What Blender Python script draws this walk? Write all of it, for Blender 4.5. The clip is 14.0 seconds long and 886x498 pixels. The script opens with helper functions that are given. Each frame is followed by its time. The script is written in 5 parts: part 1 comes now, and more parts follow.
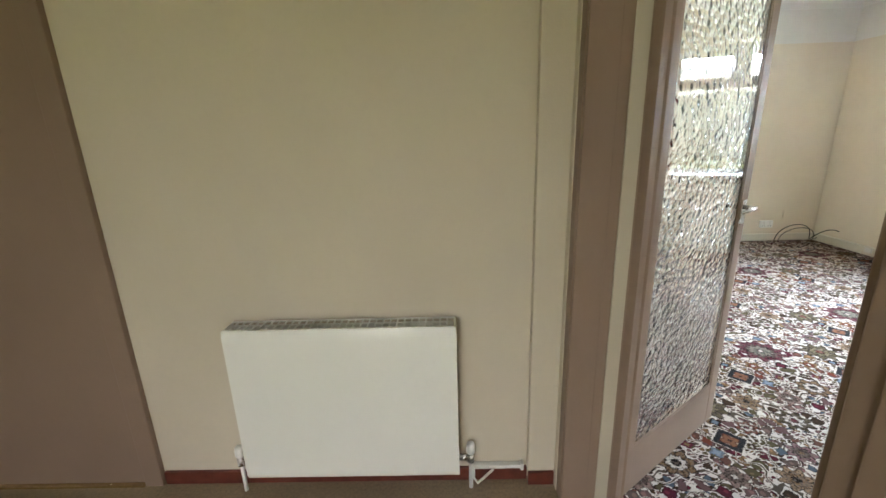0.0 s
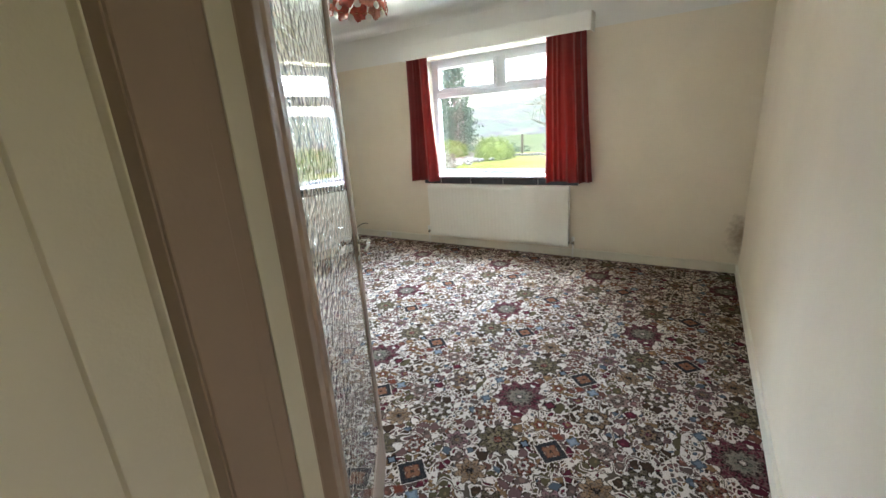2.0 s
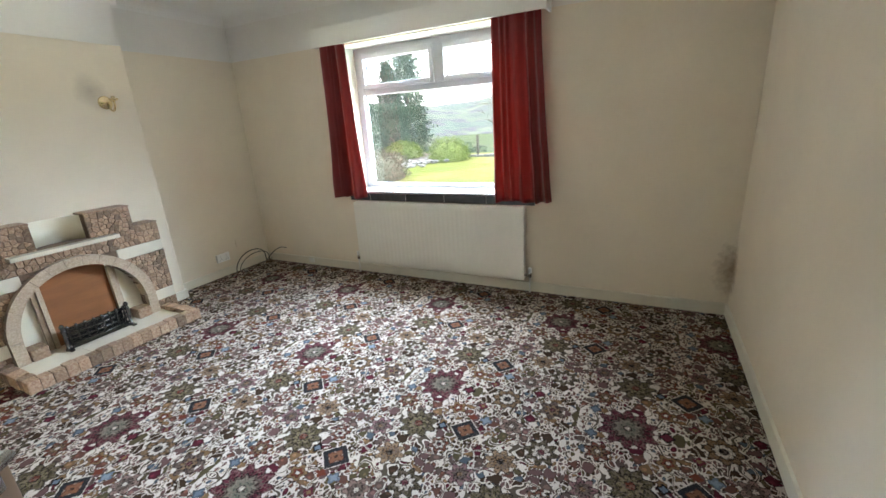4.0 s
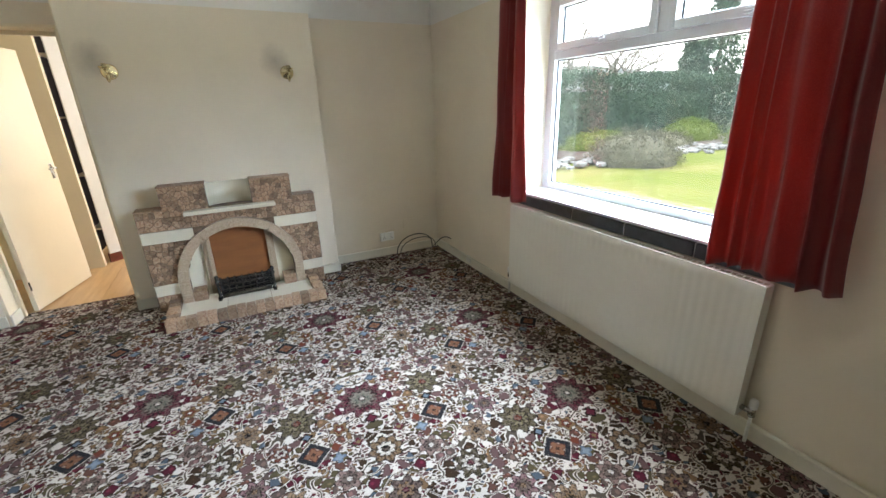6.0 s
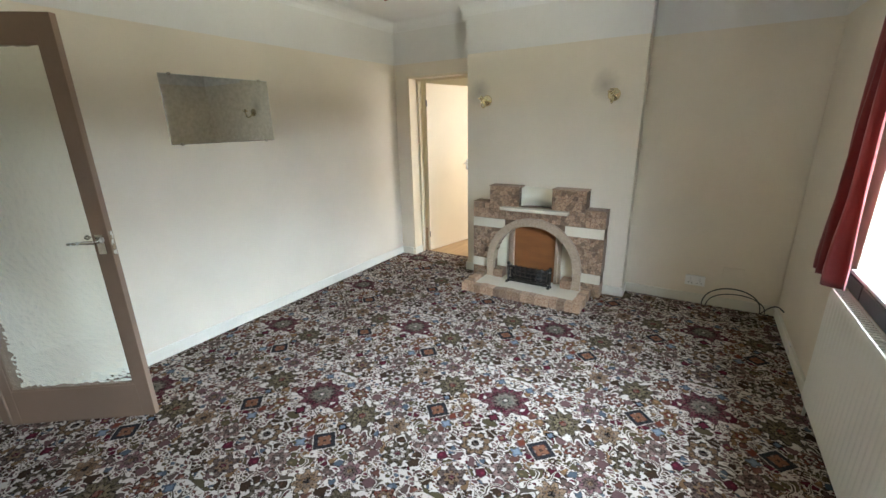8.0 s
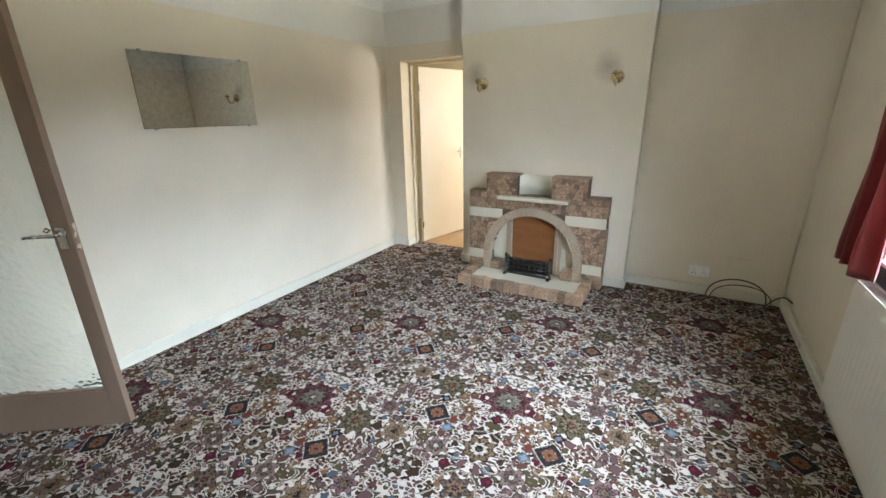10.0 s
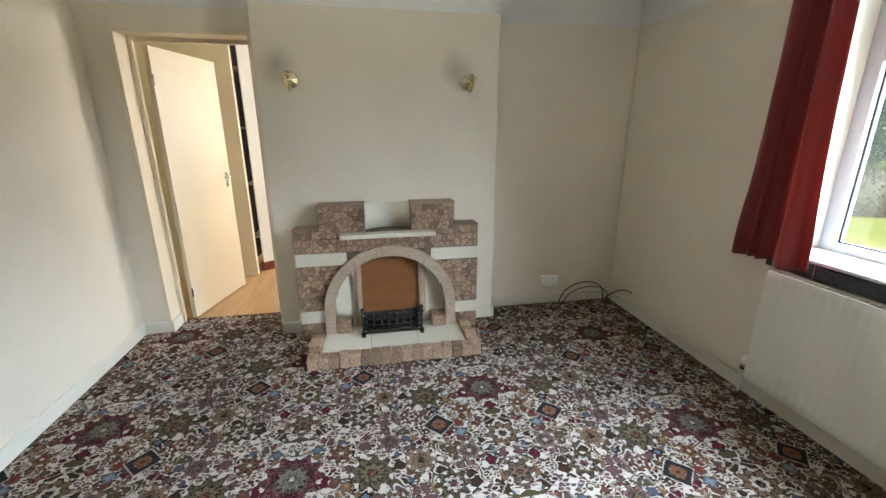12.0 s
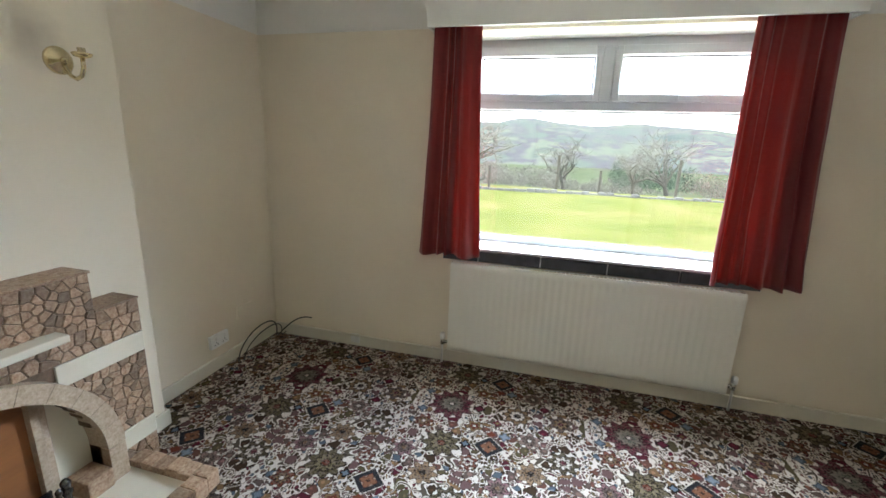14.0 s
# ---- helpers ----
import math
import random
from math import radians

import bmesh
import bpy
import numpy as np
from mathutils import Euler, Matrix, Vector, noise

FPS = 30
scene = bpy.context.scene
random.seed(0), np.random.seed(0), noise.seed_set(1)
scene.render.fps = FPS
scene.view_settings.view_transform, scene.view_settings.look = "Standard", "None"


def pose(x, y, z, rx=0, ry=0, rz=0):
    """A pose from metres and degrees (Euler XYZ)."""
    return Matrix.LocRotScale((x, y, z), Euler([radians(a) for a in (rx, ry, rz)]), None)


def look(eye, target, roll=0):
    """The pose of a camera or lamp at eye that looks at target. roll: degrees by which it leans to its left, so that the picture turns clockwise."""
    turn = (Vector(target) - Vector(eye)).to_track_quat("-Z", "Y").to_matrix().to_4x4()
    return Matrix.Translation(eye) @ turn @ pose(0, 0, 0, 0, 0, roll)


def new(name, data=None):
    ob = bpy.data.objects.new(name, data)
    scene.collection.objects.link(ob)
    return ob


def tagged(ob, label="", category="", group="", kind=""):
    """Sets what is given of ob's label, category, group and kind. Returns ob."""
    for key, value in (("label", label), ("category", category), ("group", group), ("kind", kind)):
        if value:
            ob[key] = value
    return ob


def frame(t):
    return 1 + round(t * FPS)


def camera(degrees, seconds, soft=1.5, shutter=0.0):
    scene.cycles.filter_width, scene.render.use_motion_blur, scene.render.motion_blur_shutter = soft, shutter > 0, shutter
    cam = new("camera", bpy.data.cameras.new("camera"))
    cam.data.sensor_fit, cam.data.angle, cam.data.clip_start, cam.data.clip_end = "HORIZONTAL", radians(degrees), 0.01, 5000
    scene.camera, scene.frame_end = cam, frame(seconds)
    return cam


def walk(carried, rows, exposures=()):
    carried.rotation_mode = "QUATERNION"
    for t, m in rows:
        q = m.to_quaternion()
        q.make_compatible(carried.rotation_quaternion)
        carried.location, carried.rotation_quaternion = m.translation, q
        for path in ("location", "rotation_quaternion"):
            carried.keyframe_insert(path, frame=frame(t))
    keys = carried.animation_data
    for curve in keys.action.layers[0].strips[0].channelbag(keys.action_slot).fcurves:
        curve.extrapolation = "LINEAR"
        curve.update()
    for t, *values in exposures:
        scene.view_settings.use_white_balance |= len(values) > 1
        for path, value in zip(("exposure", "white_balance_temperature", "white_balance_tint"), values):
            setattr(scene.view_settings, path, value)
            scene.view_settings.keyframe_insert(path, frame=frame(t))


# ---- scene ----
cam = camera(94.4, 14.0)
PATH = [
    (0, (-0.666, -0.436, 1.352), (-0.705, 1.49, 0.814), -1.8),
    (0.5, (-0.663, -0.16, 1.374), (-0.364, 1.74, 0.827), -2.3),
    (1, (-0.607, -0.017, 1.362), (0.159, 1.736, 0.778), -3.1),
    (1.5, (-0.57, 0.09, 1.363), (0.705, 1.515, 0.777), -3.7),
    (2, (-0.545, 0.174, 1.421), (1.07, 1.204, 0.847), -3.9),
    (2.5, (-0.441, 0.228, 1.437), (1.314, 1.015, 0.891), -3.7),
    (2.7, (-0.348, 0.255, 1.433), (1.427, 0.997, 0.888), -3.8),
    (4.8, (0.909, 0.457, 1.456), (2.424, 1.599, 0.825), -3.1),
    (5, (1.035, 0.463, 1.444), (2.464, 1.714, 0.818), -3.0),
    (5.5, (1.413, 0.509, 1.467), (2.577, 2.002, 0.821), -2.6),
    (6, (1.823, 0.53, 1.468), (2.658, 2.221, 0.805), -1.8),
    (6.5, (2.183, 0.578, 1.496), (2.652, 2.411, 0.846), -1.1),
    (7, (2.487, 0.602, 1.502), (2.497, 2.511, 0.905), -0.1),
    (7.5, (2.792, 0.578, 1.524), (2.206, 2.395, 0.927), -1.0),
    (8, (2.978, 0.454, 1.546), (1.976, 2.083, 0.961), -1.2),
    (8.2, (3.051, 0.421, 1.566), (1.963, 1.991, 0.973), -1.5),
    (10.3, (2.739, 0.623, 1.498), (1.864, 2.302, 0.853), -0.9),
    (10.5, (2.6, 0.672, 1.505), (1.826, 2.402, 0.866), -0.8),
    (11, (2.299, 0.903, 1.463), (1.753, 2.731, 0.86), -0.5),
    (11.5, (1.912, 1.114, 1.48), (1.758, 3.014, 0.876), -0.1),
    (12, (1.619, 1.335, 1.446), (1.965, 3.224, 0.885), -0.1),
    (12.5, (1.407, 1.614, 1.438), (2.296, 3.322, 0.898), 0.4),
    (13, (1.212, 1.863, 1.451), (2.609, 3.186, 0.907), 1.5),
    (13.5, (1.114, 2.103, 1.491), (2.856, 2.935, 0.969), 1.5),
    (14, (1.084, 2.392, 1.48), (2.964, 2.878, 1.0), 2.2),
]
EXPOSURES = [(0.0, 3.5), (0.5, 3.2), (1.0, 3.1), (1.5, 3.05), (2.0, 3.05), (2.5, 2.95), (5.0, 2.7), (5.5, 2.6), (6.5, 2.4), (7.5, 2.2), (8.2, 2.45), (10.3, 2.5), (12.0, 2.45), (14.0, 2.5)]
walk(cam, [(t, look(eye, target, roll)) for t, eye, target, roll in PATH], EXPOSURES)

# ---------------------------------------------------------------- light
world = bpy.data.worlds.new("overcast_sky")
scene.world = world
world.use_nodes = True
wn = world.node_tree.nodes
wl = world.node_tree.links
sky = wn.new("ShaderNodeTexSky")
sky.sky_type = "NISHITA"
sky.sun_disc = False
sky.sun_elevation, sky.sun_rotation = radians(48), radians(60)
sky.dust_density, sky.air_density = 4.0, 1.0
cloud = wn.new("ShaderNodeMix")
cloud.data_type = "RGBA"
cloud.inputs[0].default_value = 0.72
wl.new(sky.outputs[0], cloud.inputs[6])
cloud.inputs[7].default_value = (9.5, 9.8, 10.2, 1)
wl.new(cloud.outputs[2], wn["Background"].inputs[0])
wn["Background"].inputs[1].default_value = 0.10

sun = new("sun", bpy.data.lights.new("sun", "SUN"))
sun.data.energy, sun.data.angle, sun.data.color = 0.6, radians(25), (1.0, 0.96, 0.9)
sun.matrix_world = look((30, 40, 60), (0, 0, 0))

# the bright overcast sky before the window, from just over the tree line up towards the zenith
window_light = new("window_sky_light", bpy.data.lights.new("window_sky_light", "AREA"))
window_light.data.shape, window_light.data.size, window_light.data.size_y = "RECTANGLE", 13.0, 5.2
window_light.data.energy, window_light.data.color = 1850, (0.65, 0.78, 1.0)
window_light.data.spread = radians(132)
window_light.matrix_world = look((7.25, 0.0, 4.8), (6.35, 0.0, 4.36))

# daylight thrown up from the path and lawn below the sill
ground_light = new("window_ground_light", bpy.data.lights.new("window_ground_light", "AREA"))
ground_light.data.shape, ground_light.data.size, ground_light.data.size_y = "RECTANGLE", 5.4, 3.0
ground_light.data.energy, ground_light.data.color = 410, (1.0, 0.97, 0.87)
ground_light.matrix_world = look((5.9, 2.135, -0.25), (5.2, 2.135, 2.0))

# lamp added behind the camera to light the hall, in an assumed door opening
hall_light = new("hall_fill_light", bpy.data.lights.new("hall_fill_light", "AREA"))
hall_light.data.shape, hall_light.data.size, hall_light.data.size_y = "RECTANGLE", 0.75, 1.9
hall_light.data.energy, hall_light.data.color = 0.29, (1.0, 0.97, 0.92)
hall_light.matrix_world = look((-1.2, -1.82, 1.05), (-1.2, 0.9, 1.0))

# kitchen daylight, standing in the kitchen's own window
kitchen_light = new("kitchen_window_light", bpy.data.lights.new("kitchen_window_light", "AREA"))
kitchen_light.data.shape, kitchen_light.data.size, kitchen_light.data.size_y = "RECTANGLE", 1.3, 1.0
kitchen_light.data.energy, kitchen_light.data.color = 11.0, (0.97, 0.96, 0.93)
kitchen_light.matrix_world = look((2.56, 6.1, 1.55), (0.6, 5.2, 1.0))


# ---------------------------------------------------------------- node helpers
class V:
    """A socket or a number with arithmetic, for short material code."""

    def __init__(self, tree, s):
        self.t, self.s = tree, s

    def op(self, kind, *others):
        n = self.t.nodes.new("ShaderNodeMath")
        n.operation = kind
        for i, o in enumerate((self, *others)):
            if isinstance(o, V):
                self.t.links.new(o.s, n.inputs[i])
            else:
                n.inputs[i].default_value = o
        return V(self.t, n.outputs[0])

    def __add__(self, o): return self.op("ADD", o)
    def __sub__(self, o): return self.op("SUBTRACT", o)
    def __mul__(self, o): return self.op("MULTIPLY", o)
    def __truediv__(self, o): return self.op("DIVIDE", o)
    def lt(self, o): return self.op("LESS_THAN", o)
    def gt(self, o): return self.op("GREATER_THAN", o)
    def abs(self): return self.op("ABSOLUTE")


class Mat:
    def __init__(self, name, rough=0.6, metal=0.0, spec=0.5):
        self.m = bpy.data.materials.new(name)
        self.m.use_nodes = True
        self.t = self.m.node_tree
        self.b = self.t.nodes["Principled BSDF"]
        self.b.inputs["Roughness"].default_value = rough
        self.b.inputs["Metallic"].default_value = metal
        self.b.inputs["Specular IOR Level"].default_value = spec
        tc = self.t.nodes.new("ShaderNodeNewGeometry")
        self.pos = tc.outputs["Position"]
        self.tc = self.t.nodes.new("ShaderNodeTexCoord")

    def noise(self, scale, detail=3.0, rough=0.55, vec=None, out=0, stretch=None):
        n = self.t.nodes.new("ShaderNodeTexNoise")
        n.inputs["Scale"].default_value, n.inputs["Detail"].default_value, n.inputs["Roughness"].default_value = scale, detail, rough
        self.t.links.new(self.stretched(vec or self.pos, stretch), n.inputs["Vector"])
        return n.outputs[out]

    def stretched(self, vec, stretch):
        if not stretch:
            return vec
        m = self.t.nodes.new("ShaderNodeMapping")
        m.inputs["Scale"].default_value = stretch
        self.t.links.new(vec, m.inputs["Vector"])
        return m.outputs[0]

    def voronoi(self, scale, feature="F1", vec=None, out="Distance", rnd=1.0, stretch=None):
        n = self.t.nodes.new("ShaderNodeTexVoronoi")
        n.feature = feature
        n.inputs["Scale"].default_value, n.inputs["Randomness"].default_value = scale, rnd
        self.t.links.new(self.stretched(vec or self.pos, stretch), n.inputs["Vector"])
        return n.outputs[out]

    def ramp(self, fac, stops, mode="LINEAR"):
        r = self.t.nodes.new("ShaderNodeValToRGB")
        r.color_ramp.interpolation = mode
        e = r.color_ramp.elements
        while len(e) < len(stops):
            e.new(0.5)
        for el, (p, c) in zip(e, stops):
            el.position, el.color = p, (*c, 1) if len(c) == 3 else c
        self.t.links.new(fac.s if isinstance(fac, V) else fac, r.inputs[0])
        return r.outputs[0]

    def mix(self, fac, a, b, kind="MIX"):
        n = self.t.nodes.new("ShaderNodeMix")
        n.data_type, n.blend_type = "RGBA", kind
        for i, v in ((0, fac), (6, a), (7, b)):
            v = v.s if isinstance(v, V) else v
            if isinstance(v, (int, float)):
                n.inputs[i].default_value = v
            elif isinstance(v, tuple):
                n.inputs[i].default_value = (*v, 1)
            else:
                self.t.links.new(v, n.inputs[i])
        return n.outputs[2]

    def colour(self, c):
        if isinstance(c, tuple):
            self.b.inputs["Base Color"].default_value = (*c, 1)
        else:
            self.t.links.new(c, self.b.inputs["Base Color"])
        return self

    def rough(self, v):
        self.t.links.new(v.s if isinstance(v, V) else v, self.b.inputs["Roughness"])
        return self

    def bump(self, h, strength=0.2, dist=0.01):
        n = self.t.nodes.new("ShaderNodeBump")
        n.inputs["Strength"].default_value, n.inputs["Distance"].default_value = strength, dist
        self.t.links.new(h.s if isinstance(h, V) else h, n.inputs["Height"])
        self.t.links.new(n.outputs[0], self.b.inputs["Normal"])
        return self

    def val(self, s):
        return V(self.t, s)

    def random(self):
        n = self.t.nodes.new("ShaderNodeObjectInfo")
        return n.outputs["Random"]


def sh(c, k):
    return tuple(min(1.0, v * k) for v in c)


def paint(name, c, rough=0.55, grain=220, bump=0.12, spread=0.07, spec=0.4):
    """Painted surface with faint large patches and a fine brushed or woodchip relief."""
    m = Mat(name, rough, spec=spec)
    big = m.ramp(m.noise(1.7, 3), [(0.3, sh(c, 1 - spread)), (0.7, sh(c, 1 + spread * 0.5))])
    fine = m.mix(m.ramp(m.noise(38, 4), [(0.45, (0, 0, 0)), (0.8, (0.35, 0.35, 0.35))]), big, sh(c, 0.93))
    m.colour(fine).bump(m.noise(grain, 3), bump, 0.004)
    return m.m


def wall_paint():
    """Cream emulsion over lining paper; the two wall lights' shadows are painted in above them."""
    c = (0.74, 0.66, 0.535)
    m = Mat("cream_wall", 0.75, spec=0.25)
    big = m.ramp(m.noise(1.3, 4), [(0.3, sh(c, 0.93)), (0.7, sh(c, 1.04))])
    fine = m.mix(m.ramp(m.noise(60, 4), [(0.5, (0, 0, 0)), (0.8, (0.3, 0.3, 0.3))]), big, sh(c, 0.92))
    sep = m.t.nodes.new("ShaderNodeSeparateXYZ")
    m.t.links.new(m.pos, sep.inputs[0])
    x, y, z = (m.val(s) for s in sep.outputs)
    out = fine
    wob = m.val(m.noise(9, 3))
    # cast shadow of each wall light, painted up and left of its plate
    for sx in (1.10, 2.25):
        dx, dz = (x - sx) * 1.0, (z - 1.83) * 0.8
        d = (dx * dx + dz * dz).op("SQRT") + (wob - 0.5) * 0.10
        near = y.gt(4.0)
        cast_shade = m.ramp(d, [(0.0, (0.55,) * 3), (0.12, (0, 0, 0))])
        out = m.mix(m.val(cast_shade) * near, out, (0.25, 0.22, 0.19))
    # damp, blistered plaster low in one corner
    dx, dz = x - 3.69, z - 0.34
    dy = y + 0.19
    d = (dx * dx + dy * dy + dz * dz * 0.35).op("SQRT") + (m.val(m.noise(30, 4)) - 0.5) * 0.12
    damp = m.ramp(d, [(0.02, (0.9,) * 3), (0.13, (0, 0, 0))])
    out = m.mix(damp, out, (0.27, 0.205, 0.14))
    m.colour(out).bump(m.val(m.noise(140, 3)) + m.val(m.noise(420, 2)) * 0.5, 0.16, 0.004)
    return m.m


def carpet():
    """Persian-style patterned pile: half-drop repeat of 0.98 m, mirrored left to right."""
    m = Mat("patterned_carpet", 0.95, spec=0.03)
    sep = m.t.nodes.new("ShaderNodeSeparateXYZ")
    m.t.links.new(m.pos, sep.inputs[0])
    x, y = m.val(sep.outputs[0]), m.val(sep.outputs[1])
    P = 0.98
    a = x - 2.213
    n = (a / P).op("ROUND")
    u = (a - n * P).abs()
    w = (y - 2.09 - n * (P / 2)) / P
    v = (w - w.op("ROUND")) * P
    comb = m.t.nodes.new("ShaderNodeCombineXYZ")
    m.t.links.new(u.s, comb.inputs[0])
    m.t.links.new(v.s, comb.inputs[1])
    uv = comb.outputs[0]
    jit = m.val(m.noise(150, 2))
    u, v = u + (jit - 0.5) * 0.020, v + (m.val(m.noise(170, 2)) - 0.5) * 0.020
    warp = m.mix(0.020, uv, m.noise(30, 2, 0.6, vec=uv, out=1), "ADD")
    cream, ink, wine, olive = (0.58, 0.495, 0.43), (0.014, 0.010, 0.009), (0.105, 0.018, 0.030), (0.085, 0.066, 0.034)
    blue, tan, rust, grey = (0.12, 0.15, 0.19), (0.19, 0.11, 0.055), (0.15, 0.040, 0.024), (0.10, 0.066, 0.056)
    mauve, brown = (0.125, 0.067, 0.064), (0.045, 0.026, 0.016)
    # crowded leaves, each with a dark outline and a paler vein, parted by a branching cream ground
    rag = (m.val(m.noise(95, 2)) - 0.5) * 0.18

    def foliage(scale, gap, line, vec, stretch=None, bare=0.0):
        edge = m.val(m.voronoi(scale, "DISTANCE_TO_EDGE", vec=vec, stretch=stretch)) + rag
        heart = m.val(m.voronoi(scale, vec=vec, stretch=stretch))
        pick = m.val(m.voronoi(scale, vec=vec, out="Color", stretch=stretch))
        stops = [(0.0, brown), (0.30, mauve), (0.42, olive), (0.48, grey), (0.54, brown), (0.60, mauve), (0.66, (0.12, 0.052, 0.038)), (0.71, sh(wine, 0.8)), (0.76, sh(blue, 0.6)), (0.80, sh(tan, 0.9))]
        leaf = m.ramp(pick, stops, "CONSTANT")
        leaf = m.mix(heart.lt(0.20), leaf, m.mix(1.0, leaf, (1.75, 1.6, 1.55), "MULTIPLY"))
        full = m.mix(edge.gt(line), (0.026, 0.016, 0.013), leaf)
        return full, edge.gt(gap) * pick.gt(bare)

    big, in_big = foliage(20, 0.070, 0.105, warp, bare=0.38)
    small, in_small = foliage(36, 0.105, 0.145, warp, (1.0, 1.5, 1.0), bare=0.24)
    col = m.mix(in_small, cream, small)
    col = m.mix(in_big, col, big)
    d2 = m.val(m.voronoi(17, vec=warp, stretch=(1.0, 2.6, 1)))
    d3 = m.val(m.voronoi(58, vec=warp))
    # winding stems
    stem = (m.val(m.noise(6.0, 1, vec=uv)) - 0.5).abs()
    col = m.mix(stem.lt(0.016), col, cream)
    col = m.mix(stem.lt(0.008), col, (0.085, 0.064, 0.048))

    fleck = m.val(m.voronoi(105, vec=warp))

    def flower(col, cu, cv, r, petals, stops, deep=0.16, phase=0.0, clear=1.03):
        r = r * 1.0
        du, dv = u - cu, v - cv
        ang = dv.op("ARCTAN2", du)
        d = (du * du + dv * dv).op("SQRT")
        lobe = (ang * petals + phase).op("COSINE") * deep + 1.0
        q = d / (lobe * r)
        if clear > 1:
            col = m.mix((d / r).lt(clear) * d2.gt(0.2), col, cream)
        body = m.ramp(q, stops, "CONSTANT")
        if petals > 5:
            # petal seams and thread-by-thread dark flecks
            seam = (ang * petals + phase).op("COSINE").lt(-0.80) * q.gt(0.45)
            body = m.mix(seam * 0.75, body, ink)
            body = m.mix(d3.lt(0.30) * 0.6, body, (0.05, 0.033, 0.026))
            body = m.mix(fleck.lt(0.34) * 0.7, body, ink)
            body = m.mix(fleck.gt(0.6) * 0.45, body, (0.20, 0.15, 0.12))
        return m.mix(q.lt(1.0), col, body)

    def rose(outer, inner, heart):
        return [(0.0, heart), (0.2, ink), (0.27, inner), (0.52, ink), (0.58, outer), (0.9, sh(ink, 1.3))]

    col = flower(col, 0.0, 0.265, 0.125, 11, [(0.0, cream), (0.10, ink), (0.16, (0.13, 0.13, 0.10)), (0.34, (0.19, 0.17, 0.13)), (0.46, sh(grey, 0.8)), (0.55, ink), (0.60, wine), (0.8, (0.115, 0.024, 0.038)), (0.92, sh(wine, 0.6))], 0.13)
    col = flower(col, 0.0, -0.12, 0.075, 8, rose(tan, cream, ink), 0.12)
    col = flower(col, 0.0, -0.36, 0.062, 6, rose(grey, tan, wine), 0.2)
    col = flower(col, 0.19, -0.20, 0.055, 6, rose((0.24, 0.15, 0.13), grey, cream), 0.2)
    col = flower(col, 0.34, 0.24, 0.090, 9, rose(sh(olive, 1.1), (0.17, 0.135, 0.07), rust), 0.15)
    col = flower(col, 0.20, 0.38, 0.052, 7, rose(rust, tan, cream), 0.2)
    col = flower(col, 0.42, -0.22, 0.064, 8, rose((0.27, 0.17, 0.10), tan, ink), 0.2)
    col = flower(col, 0.30, -0.37, 0.070, 8, rose(sh(olive, 0.8), cream, wine), 0.2)
    col = flower(col, 0.16, 0.10, 0.042, 5, rose(tan, rust, cream), 0.22)
    col = flower(col, 0.43, 0.08, 0.045, 6, rose(rust, cream, wine), 0.2)
    col = flower(col, 0.43, 0.41, 0.055, 7, rose((0.22, 0.11, 0.12), grey, tan), 0.2)
    col = flower(col, 0.20, -0.07, 0.026, 4, [(0.0, (0.19, 0.23, 0.28)), (0.6, blue)], 0.25, clear=0)
    col = flower(col, 0.20, 0.0, 0.022, 4, [(0.0, rust)], 0.2, clear=0)
    col = flower(col, 0.10, -0.02, 0.022, 4, [(0.0, tan), (0.5, wine)], 0.2, clear=0)
    col = flower(col, 0.09, 0.42, 0.026, 4, [(0.0, blue), (0.6, sh(blue, 0.5))], 0.2, clear=0)
    col = flower(col, 0.31, 0.12, 0.024, 4, [(0.0, blue), (0.6, ink)], 0.2, clear=0)
    col = flower(col, 0.0, 0.10, 0.030, 4, [(0.0, wine), (0.7, ink)], 0.2, clear=0)
    # square-cornered lozenge
    l1 = (u - 0.300).abs() + v.abs()
    col = m.mix(l1.lt(0.083), col, cream)
    star = flower((0.30, 0.20, 0.15), 0.300, 0.0, 0.040, 4, [(0.0, (0.06, 0.03, 0.02)), (0.22, (0.20, 0.085, 0.045)), (0.72, (0.09, 0.03, 0.02)), (0.86, (0.20, 0.10, 0.06))], 0.34, clear=0)
    tick = m.mix(fleck.lt(0.36) * 0.5, (0.022, 0.021, 0.024), (0.075, 0.062, 0.058))
    col = m.mix(l1.lt(0.078), col, tick)
    col = m.mix(l1.lt(0.046), col, star)
    # pile: tuft-sized speckle, shading laid by feet, and wear
    tuft = m.ramp(m.noise(330, 2), [(0.3, (0.62,) * 3), (0.75, (1.02,) * 3)])
    col = m.mix(1.0, col, tuft, "MULTIPLY")
    lay = m.ramp(m.noise(2.2, 4), [(0.35, (0.86,) * 3), (0.7, (1.04,) * 3)])
    col = m.mix(1.0, col, lay, "MULTIPLY")
    m.colour(col).bump(m.val(m.noise(420, 2)) + m.val(m.noise(60, 2)) * 0.6, 0.5, 0.006)
    return m.m


